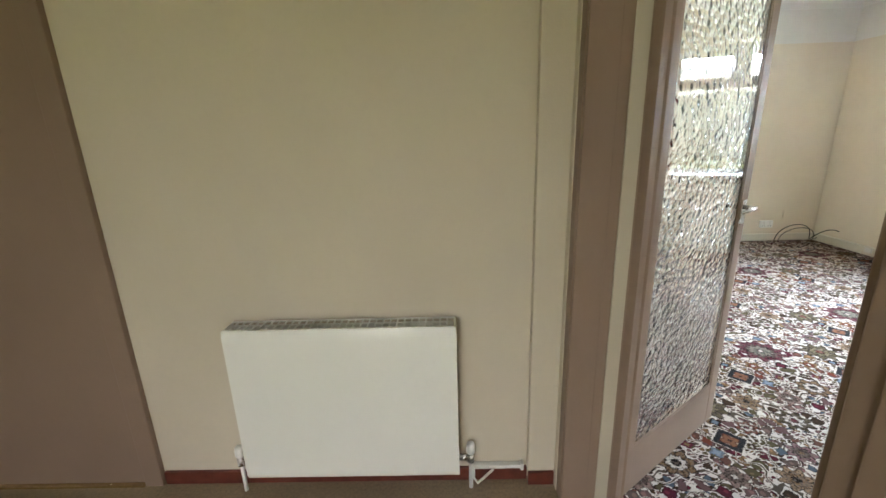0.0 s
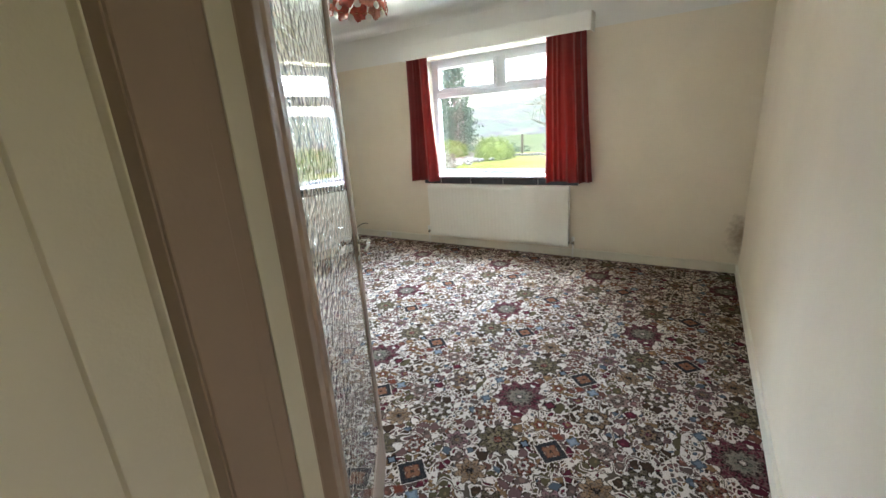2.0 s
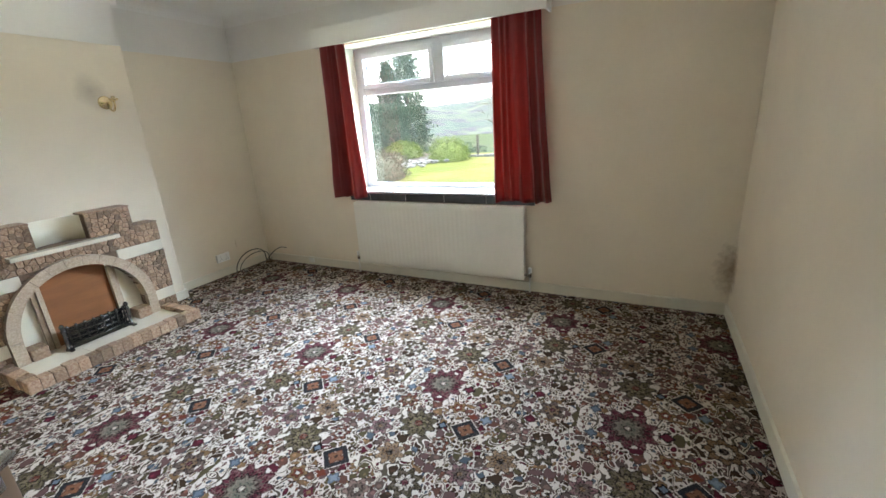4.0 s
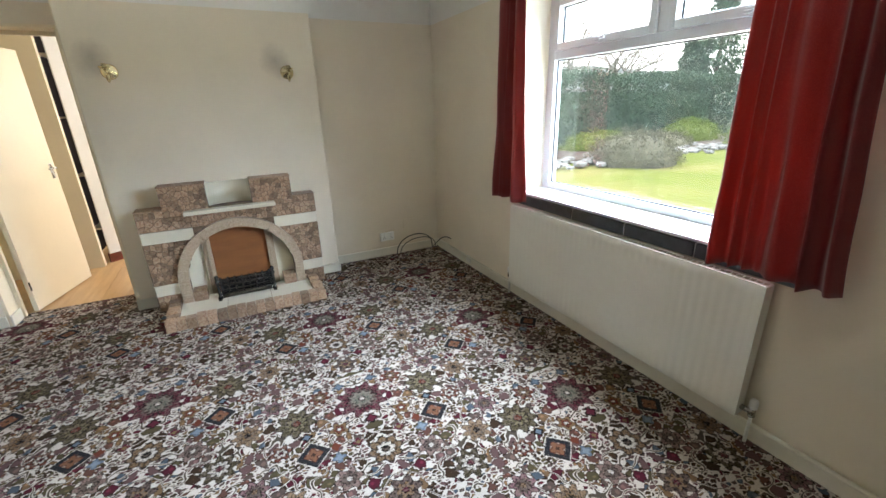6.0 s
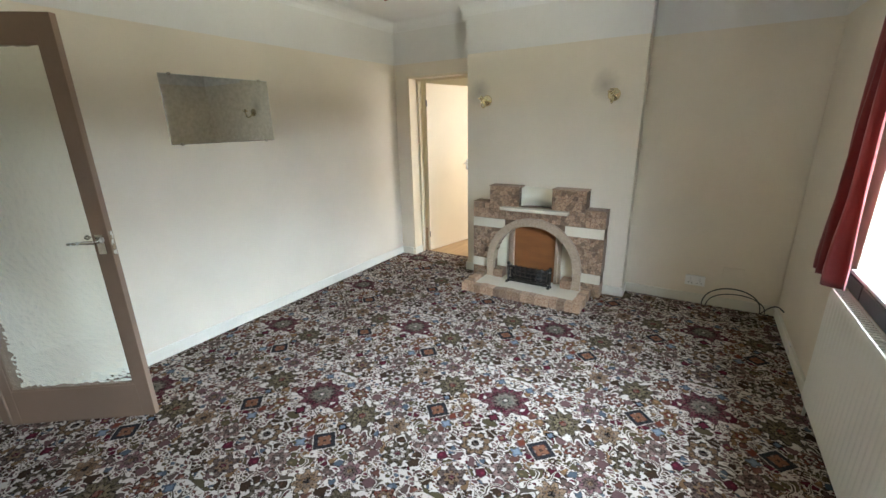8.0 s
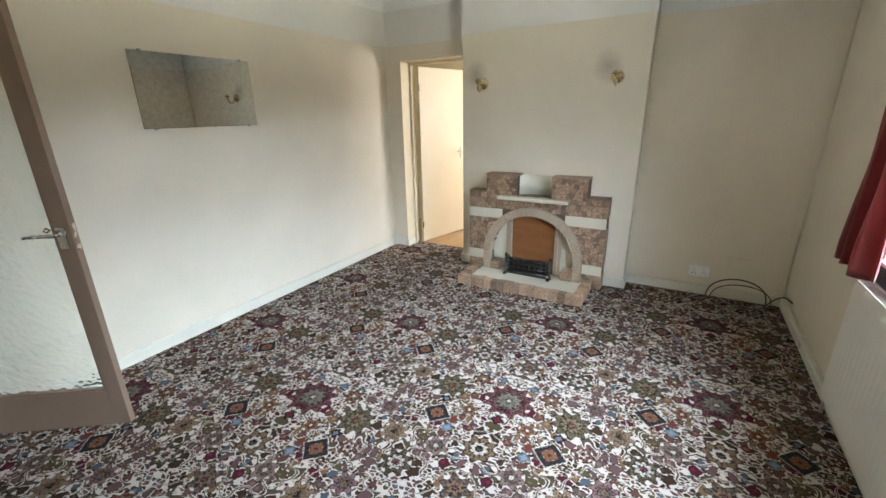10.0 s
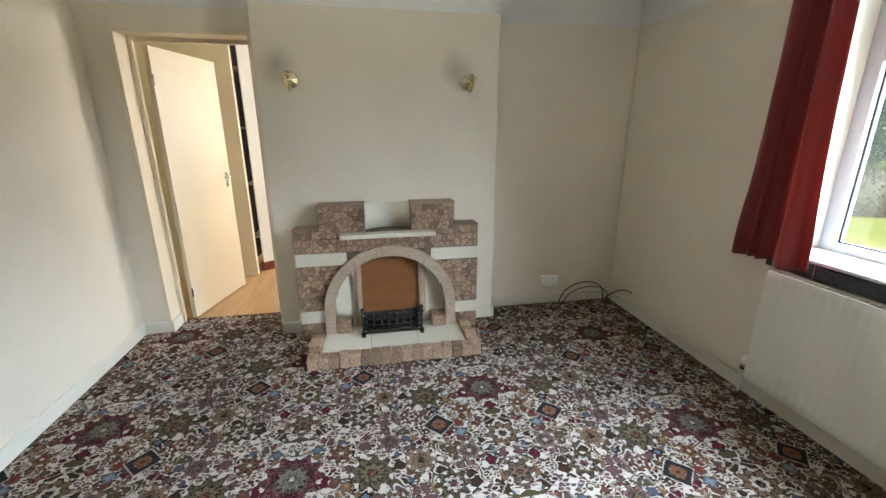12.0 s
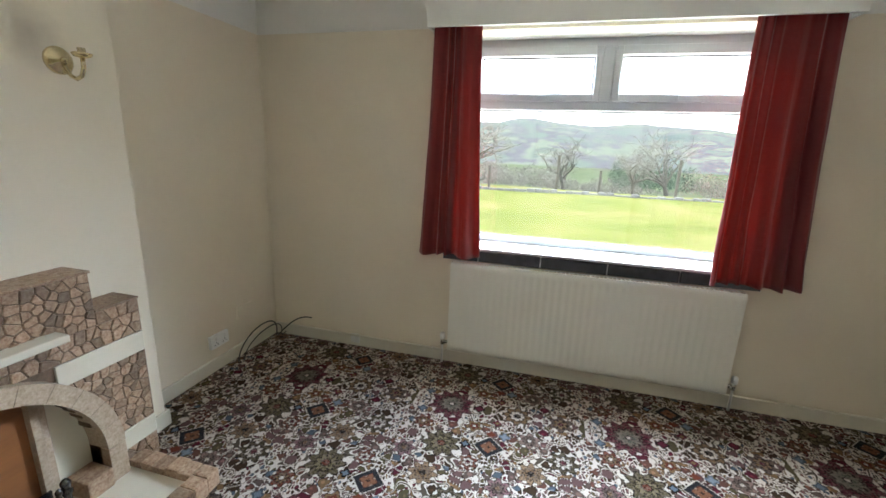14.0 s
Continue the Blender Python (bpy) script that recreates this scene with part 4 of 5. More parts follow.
tagged(part("telephone_box", B((X1 - 0.03, X1 - 0.016, 3.68, 3.75, 0.03, 0.10), bev=0.004), WHITE), "small white telephone junction box on the skirting", "junction box")


# ---------------------------------------------------------------- wall lights
def wall_light(at, label):
    """Brass bracket: round back plate, swan arm, drip cup and bare lamp holder."""
    x, z = at
    s = thing("wall_light", (x, BY, z), label, "wall light", "pair of brass wall lights")
    bm = bmesh.new()
    lathe(bm, (x, BY, z), [(0.001, -0.030), (0.016, -0.028), (0.022, -0.020), (0.042, -0.016), (0.050, -0.008), (0.050, 0.0)], "y", 24)
    part("back_plate", bm, BRASS, s, "", True)
    bm = bmesh.new()
    arm = [(x, BY - 0.025, z - 0.004), (x, BY - 0.040, z - 0.03), (x, BY - 0.058, z - 0.056), (x, BY - 0.085, z - 0.066), (x, BY - 0.112, z - 0.055), (x, BY - 0.126, z - 0.028), (x, BY - 0.128, z + 0.008)]
    tube(bm, arm, 0.0075, 10)
    part("arm", bm, BRASS, s, "", True)
    bm = bmesh.new()
    lathe(bm, (x, BY - 0.128, z + 0.005), [(0.008, 0.0), (0.026, 0.006), (0.033, 0.016), (0.030, 0.019), (0.013, 0.015), (0.013, 0.036), (0.001, 0.037)], "z", 20)
    part("drip_cup", bm, BRASS, s, "", True)
    bm = bmesh.new()
    lathe(bm, (x, BY - 0.030, z), [(0.011, 0.0), (0.012, -0.006), (0.007, -0.013), (0.001, -0.015)], "y", 14)
    part("boss", bm, BRASS, s, "", True)


wall_light((1.178, 1.745), "tarnished brass wall light without its shade")
wall_light((2.323, 1.745), "tarnished brass wall light without its shade")


# ---------------------------------------------------------------- ceiling light
def pendant(cx, cy):
    """Petal shade: rows of red and pink glass flowers and white discs hung on a wire dome."""
    s = thing("ceiling_light", (cx, cy, TOP), "hanging shade of red and white glass petals", "ceiling light")
    bm = bmesh.new()
    lathe(bm, (cx, cy, TOP), [(0.045, 0.0), (0.045, -0.02), (0.02, -0.035), (0.006, -0.04)])
    part("ceiling_rose", bm, WHITE, s, "", True)
    bm = bmesh.new()
    tube(bm, [(cx, cy, TOP - 0.03), (cx, cy, 2.38)], 0.004)
    part("flex", bm, WHITE, s, "", True)
    bm = bmesh.new()
    for r, z in ((0.05, 2.385), (0.10, 2.345), (0.142, 2.27), (0.165, 2.17)):
        ring = [(cx + r * math.cos(k * math.tau / 24), cy + r * math.sin(k * math.tau / 24), z) for k in range(25)]
        tube(bm, ring, 0.0025, 5, False)
    for k in range(8):
        a = k * math.tau / 8
        tube(bm, [(cx + r * math.cos(a), cy + r * math.sin(a), z) for r, z in ((0.05, 2.385), (0.10, 2.345), (0.142, 2.27), (0.165, 2.17))], 0.002, 5)
    part("wire_frame", bm, BRASS, s)

    def petal_disc(name, a, r, z, rad, mat, tilt, lobes):
        bm = bmesh.new()
        vs, back = [], []
        for k in range(20):
            t = k * math.tau / 20
            rr = rad * (1 + (0.14 * math.cos(lobes * t) if lobes else 0))
            vs.append(bm.verts.new((0.002, rr * math.cos(t), rr * math.sin(t))))
            back.append(bm.verts.new((-0.001, rr * math.cos(t), rr * math.sin(t))))
        c1, c2 = bm.verts.new((0.008, 0, 0)), bm.verts.new((0.005, 0, 0))
        for k in range(20):
            j = (k + 1) % 20
            bm.faces.new((vs[k], vs[j], c1))
            bm.faces.new((back[j], back[k], c2))
            bm.faces.new((vs[k], back[k], back[j], vs[j]))
        m = Matrix.Translation((cx, cy, z)) @ Matrix.Rotation(a, 4, "Z") @ Matrix.Translation((r, 0, 0)) @ Matrix.Rotation(tilt, 4, "Y")
        bmesh.ops.transform(bm, matrix=m, verts=bm.verts)
        return part(name, bm, mat, s, "", True)

    for k in range(9):
        a = k * math.tau / 9
        petal_disc("glass_flower", a, 0.168, 2.180, 0.056, SHADE_RED if k % 3 else SHADE_PINK, radians(-12), 5)
        petal_disc("flower_eye", a, 0.176, 2.183, 0.013, SHADE_WHITE, radians(-12), 0)
        petal_disc("glass_disc", a + 0.35, 0.170, 2.145, 0.022, SHADE_WHITE, radians(-6), 0)
        petal_disc("glass_flower", a + 0.35, 0.140, 2.268, 0.054, SHADE_PINK if k % 3 == 0 else SHADE_RED, radians(-35), 5)
        petal_disc("glass_flower", a, 0.095, 2.345, 0.048, SHADE_RED, radians(-60), 5)


pendant(1.68, 2.10)

# ---------------------------------------------------------------- fireplace
FX, FC, FR, FI = 1.745, 0.211, 0.466, 0.395     # arch: centre x, centre height, outer and inner radius
FF, FB = 4.108, BY
fire = thing("fireplace", (FX, FF, 0), "stepped mottled stone fireplace with arched opening and ivory bands", "fireplace")


def arch_top(x, r):
    d = r * r - (x - FX) ** 2
    return FC + math.sqrt(d) if d > 0 else 0.0


def outline_top(x):
    return 0.955 if 1.285 < x < 2.205 else 0.79


def body_slices():
    bm = bmesh.new()
    xs = sorted({1.115, 1.285, 2.205, 2.375} | {FX - FI + 2 * FI * k / 36 for k in range(37)} | {1.59, 1.90})
    for a, b in zip(xs, xs[1:]):
        mid = (a + b) / 2
        lo = arch_top(mid, FI + 0.004) if abs(mid - FX) < FI else 0.0
        hi = outline_top(mid) if not 1.59 < mid < 1.90 else 0.775
        box(bm, a, b, FF, FB - 0.001, lo, hi)
    bmesh.ops.remove_doubles(bm, verts=bm.verts, dist=0.0005)
    return bm


part("body", body_slices(), MORTAR, fire)


def clip(poly, p, nrm):
    """Keep the side of a convex polygon that lies against the normal."""
    out = []
    for a, b in zip(poly, poly[1:] + poly[:1]):
        da, db = (a - p).dot(nrm), (b - p).dot(nrm)
        if da <= 0:
            out.append(a)
        if da * db < 0:
            out.append(a + (b - a) * (da / (da - db)))
    return out


def stones(x0, x1, z0, z1, size, rnd, y=FF, parent=fire, keep=None, axis="y", depth=0.010):
    """Irregular facing stones that fill a rectangle, with recessed joints."""
    nx, nz = max(1, round((x1 - x0) / size)), max(1, round((z1 - z0) / size))
    seeds = [Vector((x0 + (i + 0.5 + rnd.uniform(-0.42, 0.42)) * (x1 - x0) / nx, z0 + (j + 0.5 + rnd.uniform(-0.42, 0.42)) * (z1 - z0) / nz)) for i in range(nx) for j in range(nz)]
    for c in seeds:
        poly = [Vector(p) for p in ((x0, z0), (x1, z0), (x1, z1), (x0, z1))]
        for o in seeds:
            if o is not c and (o - c).length < size * 3.2:
                nrm = (o - c).normalized()
                poly = clip(poly, (o + c) / 2 - nrm * 0.0018, nrm)
        if len(poly) < 3 or (keep and not keep(c, poly)):
            continue
        mid = sum(poly, Vector((0, 0))) / len(poly)
        bm = bmesh.new()
        d = depth * rnd.uniform(0.35, 1.0)
        back = [bm.verts.new((p.x, y + 0.002, p.y)) for p in poly]
        edge_ = [bm.verts.new((p.x, y - d * 0.6, p.y)) for p in poly]
        face = [bm.verts.new((p.x + (mid.x - p.x) * 0.14, y - d, p.y + (mid.y - p.y) * 0.14)) for p in poly]
        for r0, r1 in ((back, edge_), (edge_, face)):
            for i in range(len(poly)):
                j = (i + 1) % len(poly)
                bm.faces.new((r0[i], r0[j], r1[j], r1[i]))
        bm.faces.new(face)
        part("stone", bm, STONE, parent)


def band(x0, x1, z0, z1, out=0.012):
    """Ivory tile band set into the stone facing."""
    part("ivory_band", B((x0, x1, FF - out, FF + 0.001, z0, z1), bev=0.003), TILE, fire, "ivory glazed tile band")


def reach(z):
    """Half width of the arch's outer ring at a height."""
    d = (FR - 0.02) ** 2 - max(0.0, z - FC) ** 2
    return math.sqrt(d) if d > 0 else 0.0


rs = random.Random(4)


def outside_arch(c, poly):
    return max(math.hypot(p.x - FX, max(0.0, p.y - FC)) for p in poly) > FR - 0.005 and math.hypot(c.x - FX, max(0.0, c.y - FC)) > FR - 0.035


h1, h2, l1_, l2_ = 0.548, 0.638, 0.128, 0.215
band(1.113, FX - reach(h1), h1, h2)
band(FX + reach(h1), 2.377, h1, h2)
band(1.113, FX - reach(l2_), l1_, l2_)
band(FX + reach(l2_), 2.377, l1_, l2_)
for a, b in ((1.115, 1.32), (2.17, 2.375)):
    stones(a, b, 0.004, l1_ - 0.003, 0.038, rs, keep=outside_arch)
for a, b in ((1.115, 1.56), (1.93, 2.375)):
    stones(a, b, l2_ + 0.003, h1 - 0.003, 0.038, rs, keep=outside_arch)
stones(1.115, 2.375, h2 + 0.003, 0.735, 0.038, rs, keep=outside_arch)
stones(1.115, 1.285, 0.738, 0.788, 0.038, rs)
stones(2.205, 2.375, 0.738, 0.788, 0.038, rs)
stones(1.287, 1.588, 0.738, 0.953, 0.038, rs)
stones(1.902, 2.203, 0.738, 0.953, 0.038, rs)
for x0, x1, z in ((1.108, 1.287, 0.79), (2.203, 2.382, 0.79), (1.28, 1.592, 0.955), (1.898, 2.21, 0.955)):
    part("coping_stone", B((x0, x1, FF - 0.010, FB - 0.001, z - 0.001, z + 0.010), bev=0.004), STONE, fire)
for x in (1.109, 2.375):
    for z0, z1 in ((0.0, l1_), (l2_, h1), (h2, 0.788)):
        part("side_stone", B((x, x + 0.006, FF - 0.004, FB - 0.002, z0 + 0.002, z1 - 0.002), bev=0.002), STONE, fire)

# curved tile niche over the shelf
bm = bmesh.new()
N_ = 16
pr = [(1.59 + 0.31 * k / N_, FB - 0.012 - 0.07 * (2 * k / N_ - 1) ** 2) for k in range(N_ + 1)]
for (xa, ya), (xb, yb) in zip(pr, pr[1:]):
    q = [bm.verts.new(p) for p in ((xa, ya, 0.775), (xb, yb, 0.775), (xb, yb, 0.950), (xa, ya, 0.950), (xa, FB - 0.001, 0.775), (xb, FB - 0.001, 0.775), (xb, FB - 0.001, 0.950), (xa, FB - 0.001, 0.950))]
    for f in ((0, 1, 2, 3), (4, 7, 6, 5), (3, 2, 6, 7), (0, 4, 5, 1)):
        bm.faces.new([q[i] for i in f])
bmesh.ops.remove_doubles(bm, verts=bm.verts, dist=0.0005)
part("tile_niche", bm, NICHE, fire, "curved white glazed tile niche", True)
part("mantel_shelf", B((1.42, 2.065, FF - 0.075, FF + 0.06, 0.742, 0.772), bev=0.006), TILE, fire, "narrow ivory tile shelf")

# arch ring in cut blocks
K = 13
for k in range(K):
    t0, t1 = math.pi * k / K + 0.002, math.pi * (k + 1) / K - 0.002
    bm = bmesh.new()
    outer = [(FX - FR * math.cos(t0 + (t1 - t0) * i / 4), FC + FR * math.sin(t0 + (t1 - t0) * i / 4)) for i in range(5)]
    inner = [(FX - FI * math.cos(t1 + (t0 - t1) * i / 4), FC + FI * math.sin(t1 + (t0 - t1) * i / 4)) for i in range(5)]
    prism(bm, outer + inner, "y", FF - 0.045, FF + 0.075)
    part("arch_stone", bm, STONE_PALE, fire, "pale arch stone")
for s in (-1, 1):
    a, b = sorted((FX + s * FR, FX + s * FI))
    part("arch_stone", B((a, b, FF - 0.045, FF + 0.075, 0.0, FC - 0.003), bev=0.004), STONE_PALE, fire, "pale arch stone")
# recessed cheeks, columns and board inside the arch
for s in (-1, 1):
    bm = bmesh.new()
    xs = [FX + s * (0.205 + (FI - 0.205) * k / 8) for k in range(9)]
    for a, b in zip(xs, xs[1:]):
        lo, hi = sorted((a, b))
        box(bm, lo, hi, FF + 0.062, FF + 0.08, 0.05, arch_top((a + b) / 2, FI) + 0.01)
    bmesh.ops.remove_doubles(bm, verts=bm.verts, dist=0.0005)
    part("cheek", bm, NICHE, fire, "white tiled cheek")
    for x0, x1, y0 in ((0.205, 0.235, FF + 0.02), (0.235, 0.262, FF + 0.035)):
        a, b = sorted((FX + s * x0, FX + s * x1))
        part("column", B((a, b, y0, FF + 0.07, 0.05, arch_top(FX + s * x1, FI)), bev=0.004), STONE_PALE, fire)
    a, b = sorted((FX + s * 0.29, FX + s * (FI - 0.005)))
    part("foot_block", B((a, b, FF - 0.06, FF + 0.06, 0.05, 0.135), bev=0.008), STONE, fire)
bm = bmesh.new()
xs = [FX - 0.207 + 0.414 * k / 14 for k in range(15)]
for a, b in zip(xs, xs[1:]):
    box(bm, a, b, FF + 0.05, FF + 0.06, 0.05, arch_top((a + b) / 2, FI) + 0.012)
bmesh.ops.remove_doubles(bm, verts=bm.verts, dist=0.0005)
part("fireboard", bm, BOARD, fire, "rust-brown board closing the opening")

hearth = thing("hearth", (FX, 3.9, 0), "raised hearth of ivory slabs edged with small stones", "hearth")
HX0, HX1, HY0 = 1.19, 2.31, 3.685
part("base", B((HX0 + 0.01, HX1 - 0.01, HY0 + 0.01, FF - 0.001, 0.0, 0.044)), MORTAR, hearth)
for k in range(3):
    a = HX0 + 0.08 + k * (HX1 - HX0 - 0.16) / 3
    b = a + (HX1 - HX0 - 0.16) / 3
    part("slab", B((a + 0.001, b - 0.001, HY0 + 0.08, FF + 0.05, 0.03, 0.050), bev=0.002), TILE, hearth)
rs = random.Random(9)


def kerb(x0, x1, y0, y1, along, n):
    for k in range(n):
        t0, t1 = k / n, (k + 1) / n
        z = 0.083 + rs.uniform(-0.005, 0.005)
        e = rs.uniform(-0.004, 0.004)
        if along == "x":
            b_ = (x0 + (x1 - x0) * t0 + 0.0015, x0 + (x1 - x0) * t1 - 0.0015, y0 + e, y1)
        else:
            b_ = (x0 + e, x1 + e, y0 + (y1 - y0) * t0 + 0.0015, y0 + (y1 - y0) * t1 - 0.0015)
        part("kerb_stone", B((*b_, 0.0, z), bev=0.006), STONE, hearth)


kerb(HX0, HX1, HY0, HY0 + 0.078, "x", 17)
kerb(HX0, HX0 + 0.078, HY0 + 0.08, FF - 0.002, "y", 5)
kerb(HX1 - 0.078, HX1, HY0 + 0.08, FF - 0.002, "y", 5)


def grate():
    """Black cast fire front: bars, turned uprights and knobbed posts."""
    g = thing("fire_grate", (FX, 4.02, 0.05), "blackened cast-iron fire front with knobbed posts", "fire grate")
    gx0, gx1, gy = FX - 0.205, FX + 0.205, 4.045
    for x in (gx0, gx1):
        bm = bmesh.new()
        lathe(bm, (x, gy - 0.03, 0.05), [(0.020, 0.0), (0.020, 0.012), (0.011, 0.02), (0.012, 0.13), (0.018, 0.14), (0.018, 0.15), (0.009, 0.158), (0.016, 0.172), (0.017, 0.185), (0.008, 0.198), (0.001, 0.20)], "z", 14)
        part("post", bm, IRON, g, "", True)
        part("foot", B((x - 0.014, x + 0.014, gy - 0.085, gy - 0.03, 0.05, 0.066), bev=0.004), IRON, g)
    for z, r in ((0.085, 0.009), (0.125, 0.006), (0.165, 0.006), (0.205, 0.007)):
        bm = bmesh.new()
        tube(bm, [(gx0, gy - 0.03, z), (FX, gy - 0.055, z), (gx1, gy - 0.03, z)] if z < 0.2 else [(gx0, gy - 0.03, z - 0.01), (FX, gy - 0.05, z), (gx1, gy - 0.03, z - 0.01)], r, 8)
        part("bar", bm, IRON, g, "", True)
    for k in range(8):
        x = gx0 + (gx1 - gx0) * (k + 0.5) / 8
        yy = gy - 0.03 - 0.025 * (1 - abs((x - FX) / 0.205))
        bm = bmesh.new()
        lathe(bm, (x, yy, 0.085), [(0.004, 0), (0.006, 0.04), (0.010, 0.06), (0.006, 0.085), (0.006, 0.11), (0.012, 0.122), (0.012, 0.132), (0.005, 0.142), (0.001, 0.145)], "z", 10)
        part("upright", bm, IRON, g, "", True)
    part("ash_front", B((gx0 + 0.02, gx1 - 0.02, gy - 0.04, gy - 0.03, 0.052, 0.082), bev=0.003), IRON, g)
    part("back_plate", B((gx0 + 0.01, gx1 - 0.01, gy + 0.03, gy + 0.04, 0.051, 0.19)), IRON, g)
    part("bed", B((gx0 + 0.015, gx1 - 0.015, gy - 0.02, gy + 0.03, 0.09, 0.105)), IRON, g)


grate()

# ---------------------------------------------------------------- outdoors
GZ = -0.42


def ground_sheet():
    """One sheet from the house wall to the horizon: lawn, then ground that falls into a valley."""
    bm = bmesh.new()
    xs = [-80, -20, 4.021, 6, 8, 10, 13, 16, 19, 22, 26, 32, 45, 70, 110, 180, 300, 500, 900]
    ys_ = [-900, -500, -250, -120, -60, -30, -18, -10, -5, 0, 5, 10, 15, 20, 26, 34, 50, 80, 140, 260, 500, 900]
    grid = []
    for x in xs:
        row = []
        for y in ys_:
            z = GZ
            if x > 24:
                z -= min(9.0, (x - 24) * 0.10)
            if x > 6:
                z += 0.06 * math.sin(x * 0.7 + y * 0.3)
            row.append(bm.verts.new((x, y, z)))
        grid.append(row)
    for i in range(len(xs) - 1):
        for j in range(len(ys_) - 1):
            bm.faces.new((grid[i][j], grid[i + 1][j], grid[i + 1][j + 1], grid[i][j + 1]))
    return bm


setting("ground", ground_sheet(), GRASS, "bright winter lawn falling to pasture in the valley", "lawn", True)


def hills():
    bm = bmesh.new()
    n = 90
    rows = []
    for r, h in ((330, -12), (420, 14), (520, 34), (640, 50), (760, 30)):
        row = []
        for k in range(n + 1):
            a = radians(-75 + 150 * k / n)
            bumpy = 0.55 + 0.75 * noise.noise((math.cos(a) * 2.2 + 3, math.sin(a) * 3.1, 0.4)) + 0.25 * noise.noise((math.sin(a) * 9, r * 0.01, 2.0))
            row.append(bm.verts.new((r * math.cos(a), r * math.sin(a), (h * bumpy if h > 0 else h) )))
        rows.append(row)
    for a, b in zip(rows, rows[1:]):
        for k in range(n):
            bm.faces.new((a[k], a[k + 1], b[k + 1], b[k]))
    return bm


setting("backdrop_hills", hills(), HILL, "wooded hills across the valley, tinted blue-grey for haze", "hills", True)
tagged(part("house_wall", B((XO + 0.002, XO + 0.01, -3, 1.0, GZ, 3.0), (XO + 0.002, XO + 0.01, 3.3, 8, GZ, 3.0)), STONES), "rendered outer wall of the house", "wall", kind="structure")


def leaves(bm, rnd, pos, size, n):
    """A clump of small folded leaf blades."""
    for _ in range(n):
        c = Vector(pos) + Vector((rnd.gauss(0, 1), rnd.gauss(0, 1), rnd.gauss(0, 1))) * size
        s = size * rnd.uniform(0.35, 0.8)
        q = Euler((rnd.uniform(0, 6.3), rnd.uniform(0, 6.3), rnd.uniform(0, 6.3))).to_matrix()
        vs = [bm.verts.new(c + q @ Vector(p) * s) for p in ((-1, 0, 0), (0, -0.45, 0.15), (1, 0, 0), (0, 0.45, 0.15))]
        bm.faces.new((vs[0], vs[1], vs[2]))
        bm.faces.new((vs[0], vs[2], vs[3]))


def shrub(name, x, y, rx, ry, h, mat, label, seed, n=420, leaf=0.10, z=None):
    rnd = random.Random(seed)
    z = GZ if z is None else z
    t = thing(name, (x, y, z), label, "shrub")
    bm = bmesh.new()
    for _ in range(n):
        a, e = rnd.uniform(0, math.tau), math.asin(rnd.uniform(-0.05, 1))
        k = rnd.uniform(0.75, 1.04) * (1 + 0.12 * noise.noise((math.cos(a) * 2 + seed, math.sin(a) * 2, e * 2)))
        leaves(bm, rnd, (x + rx * k * math.cos(a) * math.cos(e), y + ry * k * math.sin(a) * math.cos(e), z + 0.05 + h * k * math.sin(e)), leaf, 7)
    bmesh.ops.create_icosphere(bm, subdivisions=3, radius=1.0, matrix=Matrix.Translation((x, y, z)) @ Matrix.Diagonal((rx * 0.86, ry * 0.86, h * 0.86, 1)))
    part("crown", bm, mat, t)
    bm = bmesh.new()
    for k in range(5):
        a = k * 1.3 + seed
        tube(bm, [(x, y, z - 0.05), (x + 0.3 * rx * math.cos(a), y + 0.3 * ry * math.sin(a), z + 0.4 * h), (x + 0.6 * rx * math.cos(a), y + 0.6 * ry * math.sin(a), z + 0.75 * h)], [0.05, 0.035, 0.01], 5)
    part("stems", bm, BARK, t)
    return t


def hedge(p0, p1, h, d, seed):
    rnd = random.Random(seed)
    a, b = Vector((*p0, 0)), Vector((*p1, 0))
    t = thing("hedge", ((a.x + b.x) / 2, (a.y + b.y) / 2, GZ), "tall dark evergreen hedge along the garden edge", "hedge")
    dirn = (b - a).normalized()
    side = Vector((dirn.y, -dirn.x, 0))
    bm = bmesh.new()
    L = (b - a).length
    for _ in range(int(L * 330)):
        s, u, zz = rnd.uniform(0, L), rnd.choice((-1, 1, 0)), rnd.uniform(0, 1)
        off = side * (d * (u if u else rnd.uniform(-1, 1)) * (1 + 0.25 * noise.noise((s * 0.8, zz * 3, seed))))
        top = h * (1 + 0.08 * noise.noise((s * 0.5, 0, seed)))
        z = GZ + (top * zz if u else top)
        leaves(bm, rnd, a + dirn * s + off + Vector((0, 0, z)), 0.115, 6)
    part("foliage", bm, HEDGE, t)
    bm = bmesh.new()
    b2 = b - dirn * 1.5
    prism(bm, [(p.x, p.y) for p in (a + side * d * 0.6, b2 + side * d * 0.6, b2 - side * d * 0.6, a - side * d * 0.6)], "z", GZ, GZ + h * 0.80)
    part("dense_core", bm, HEDGE, t)


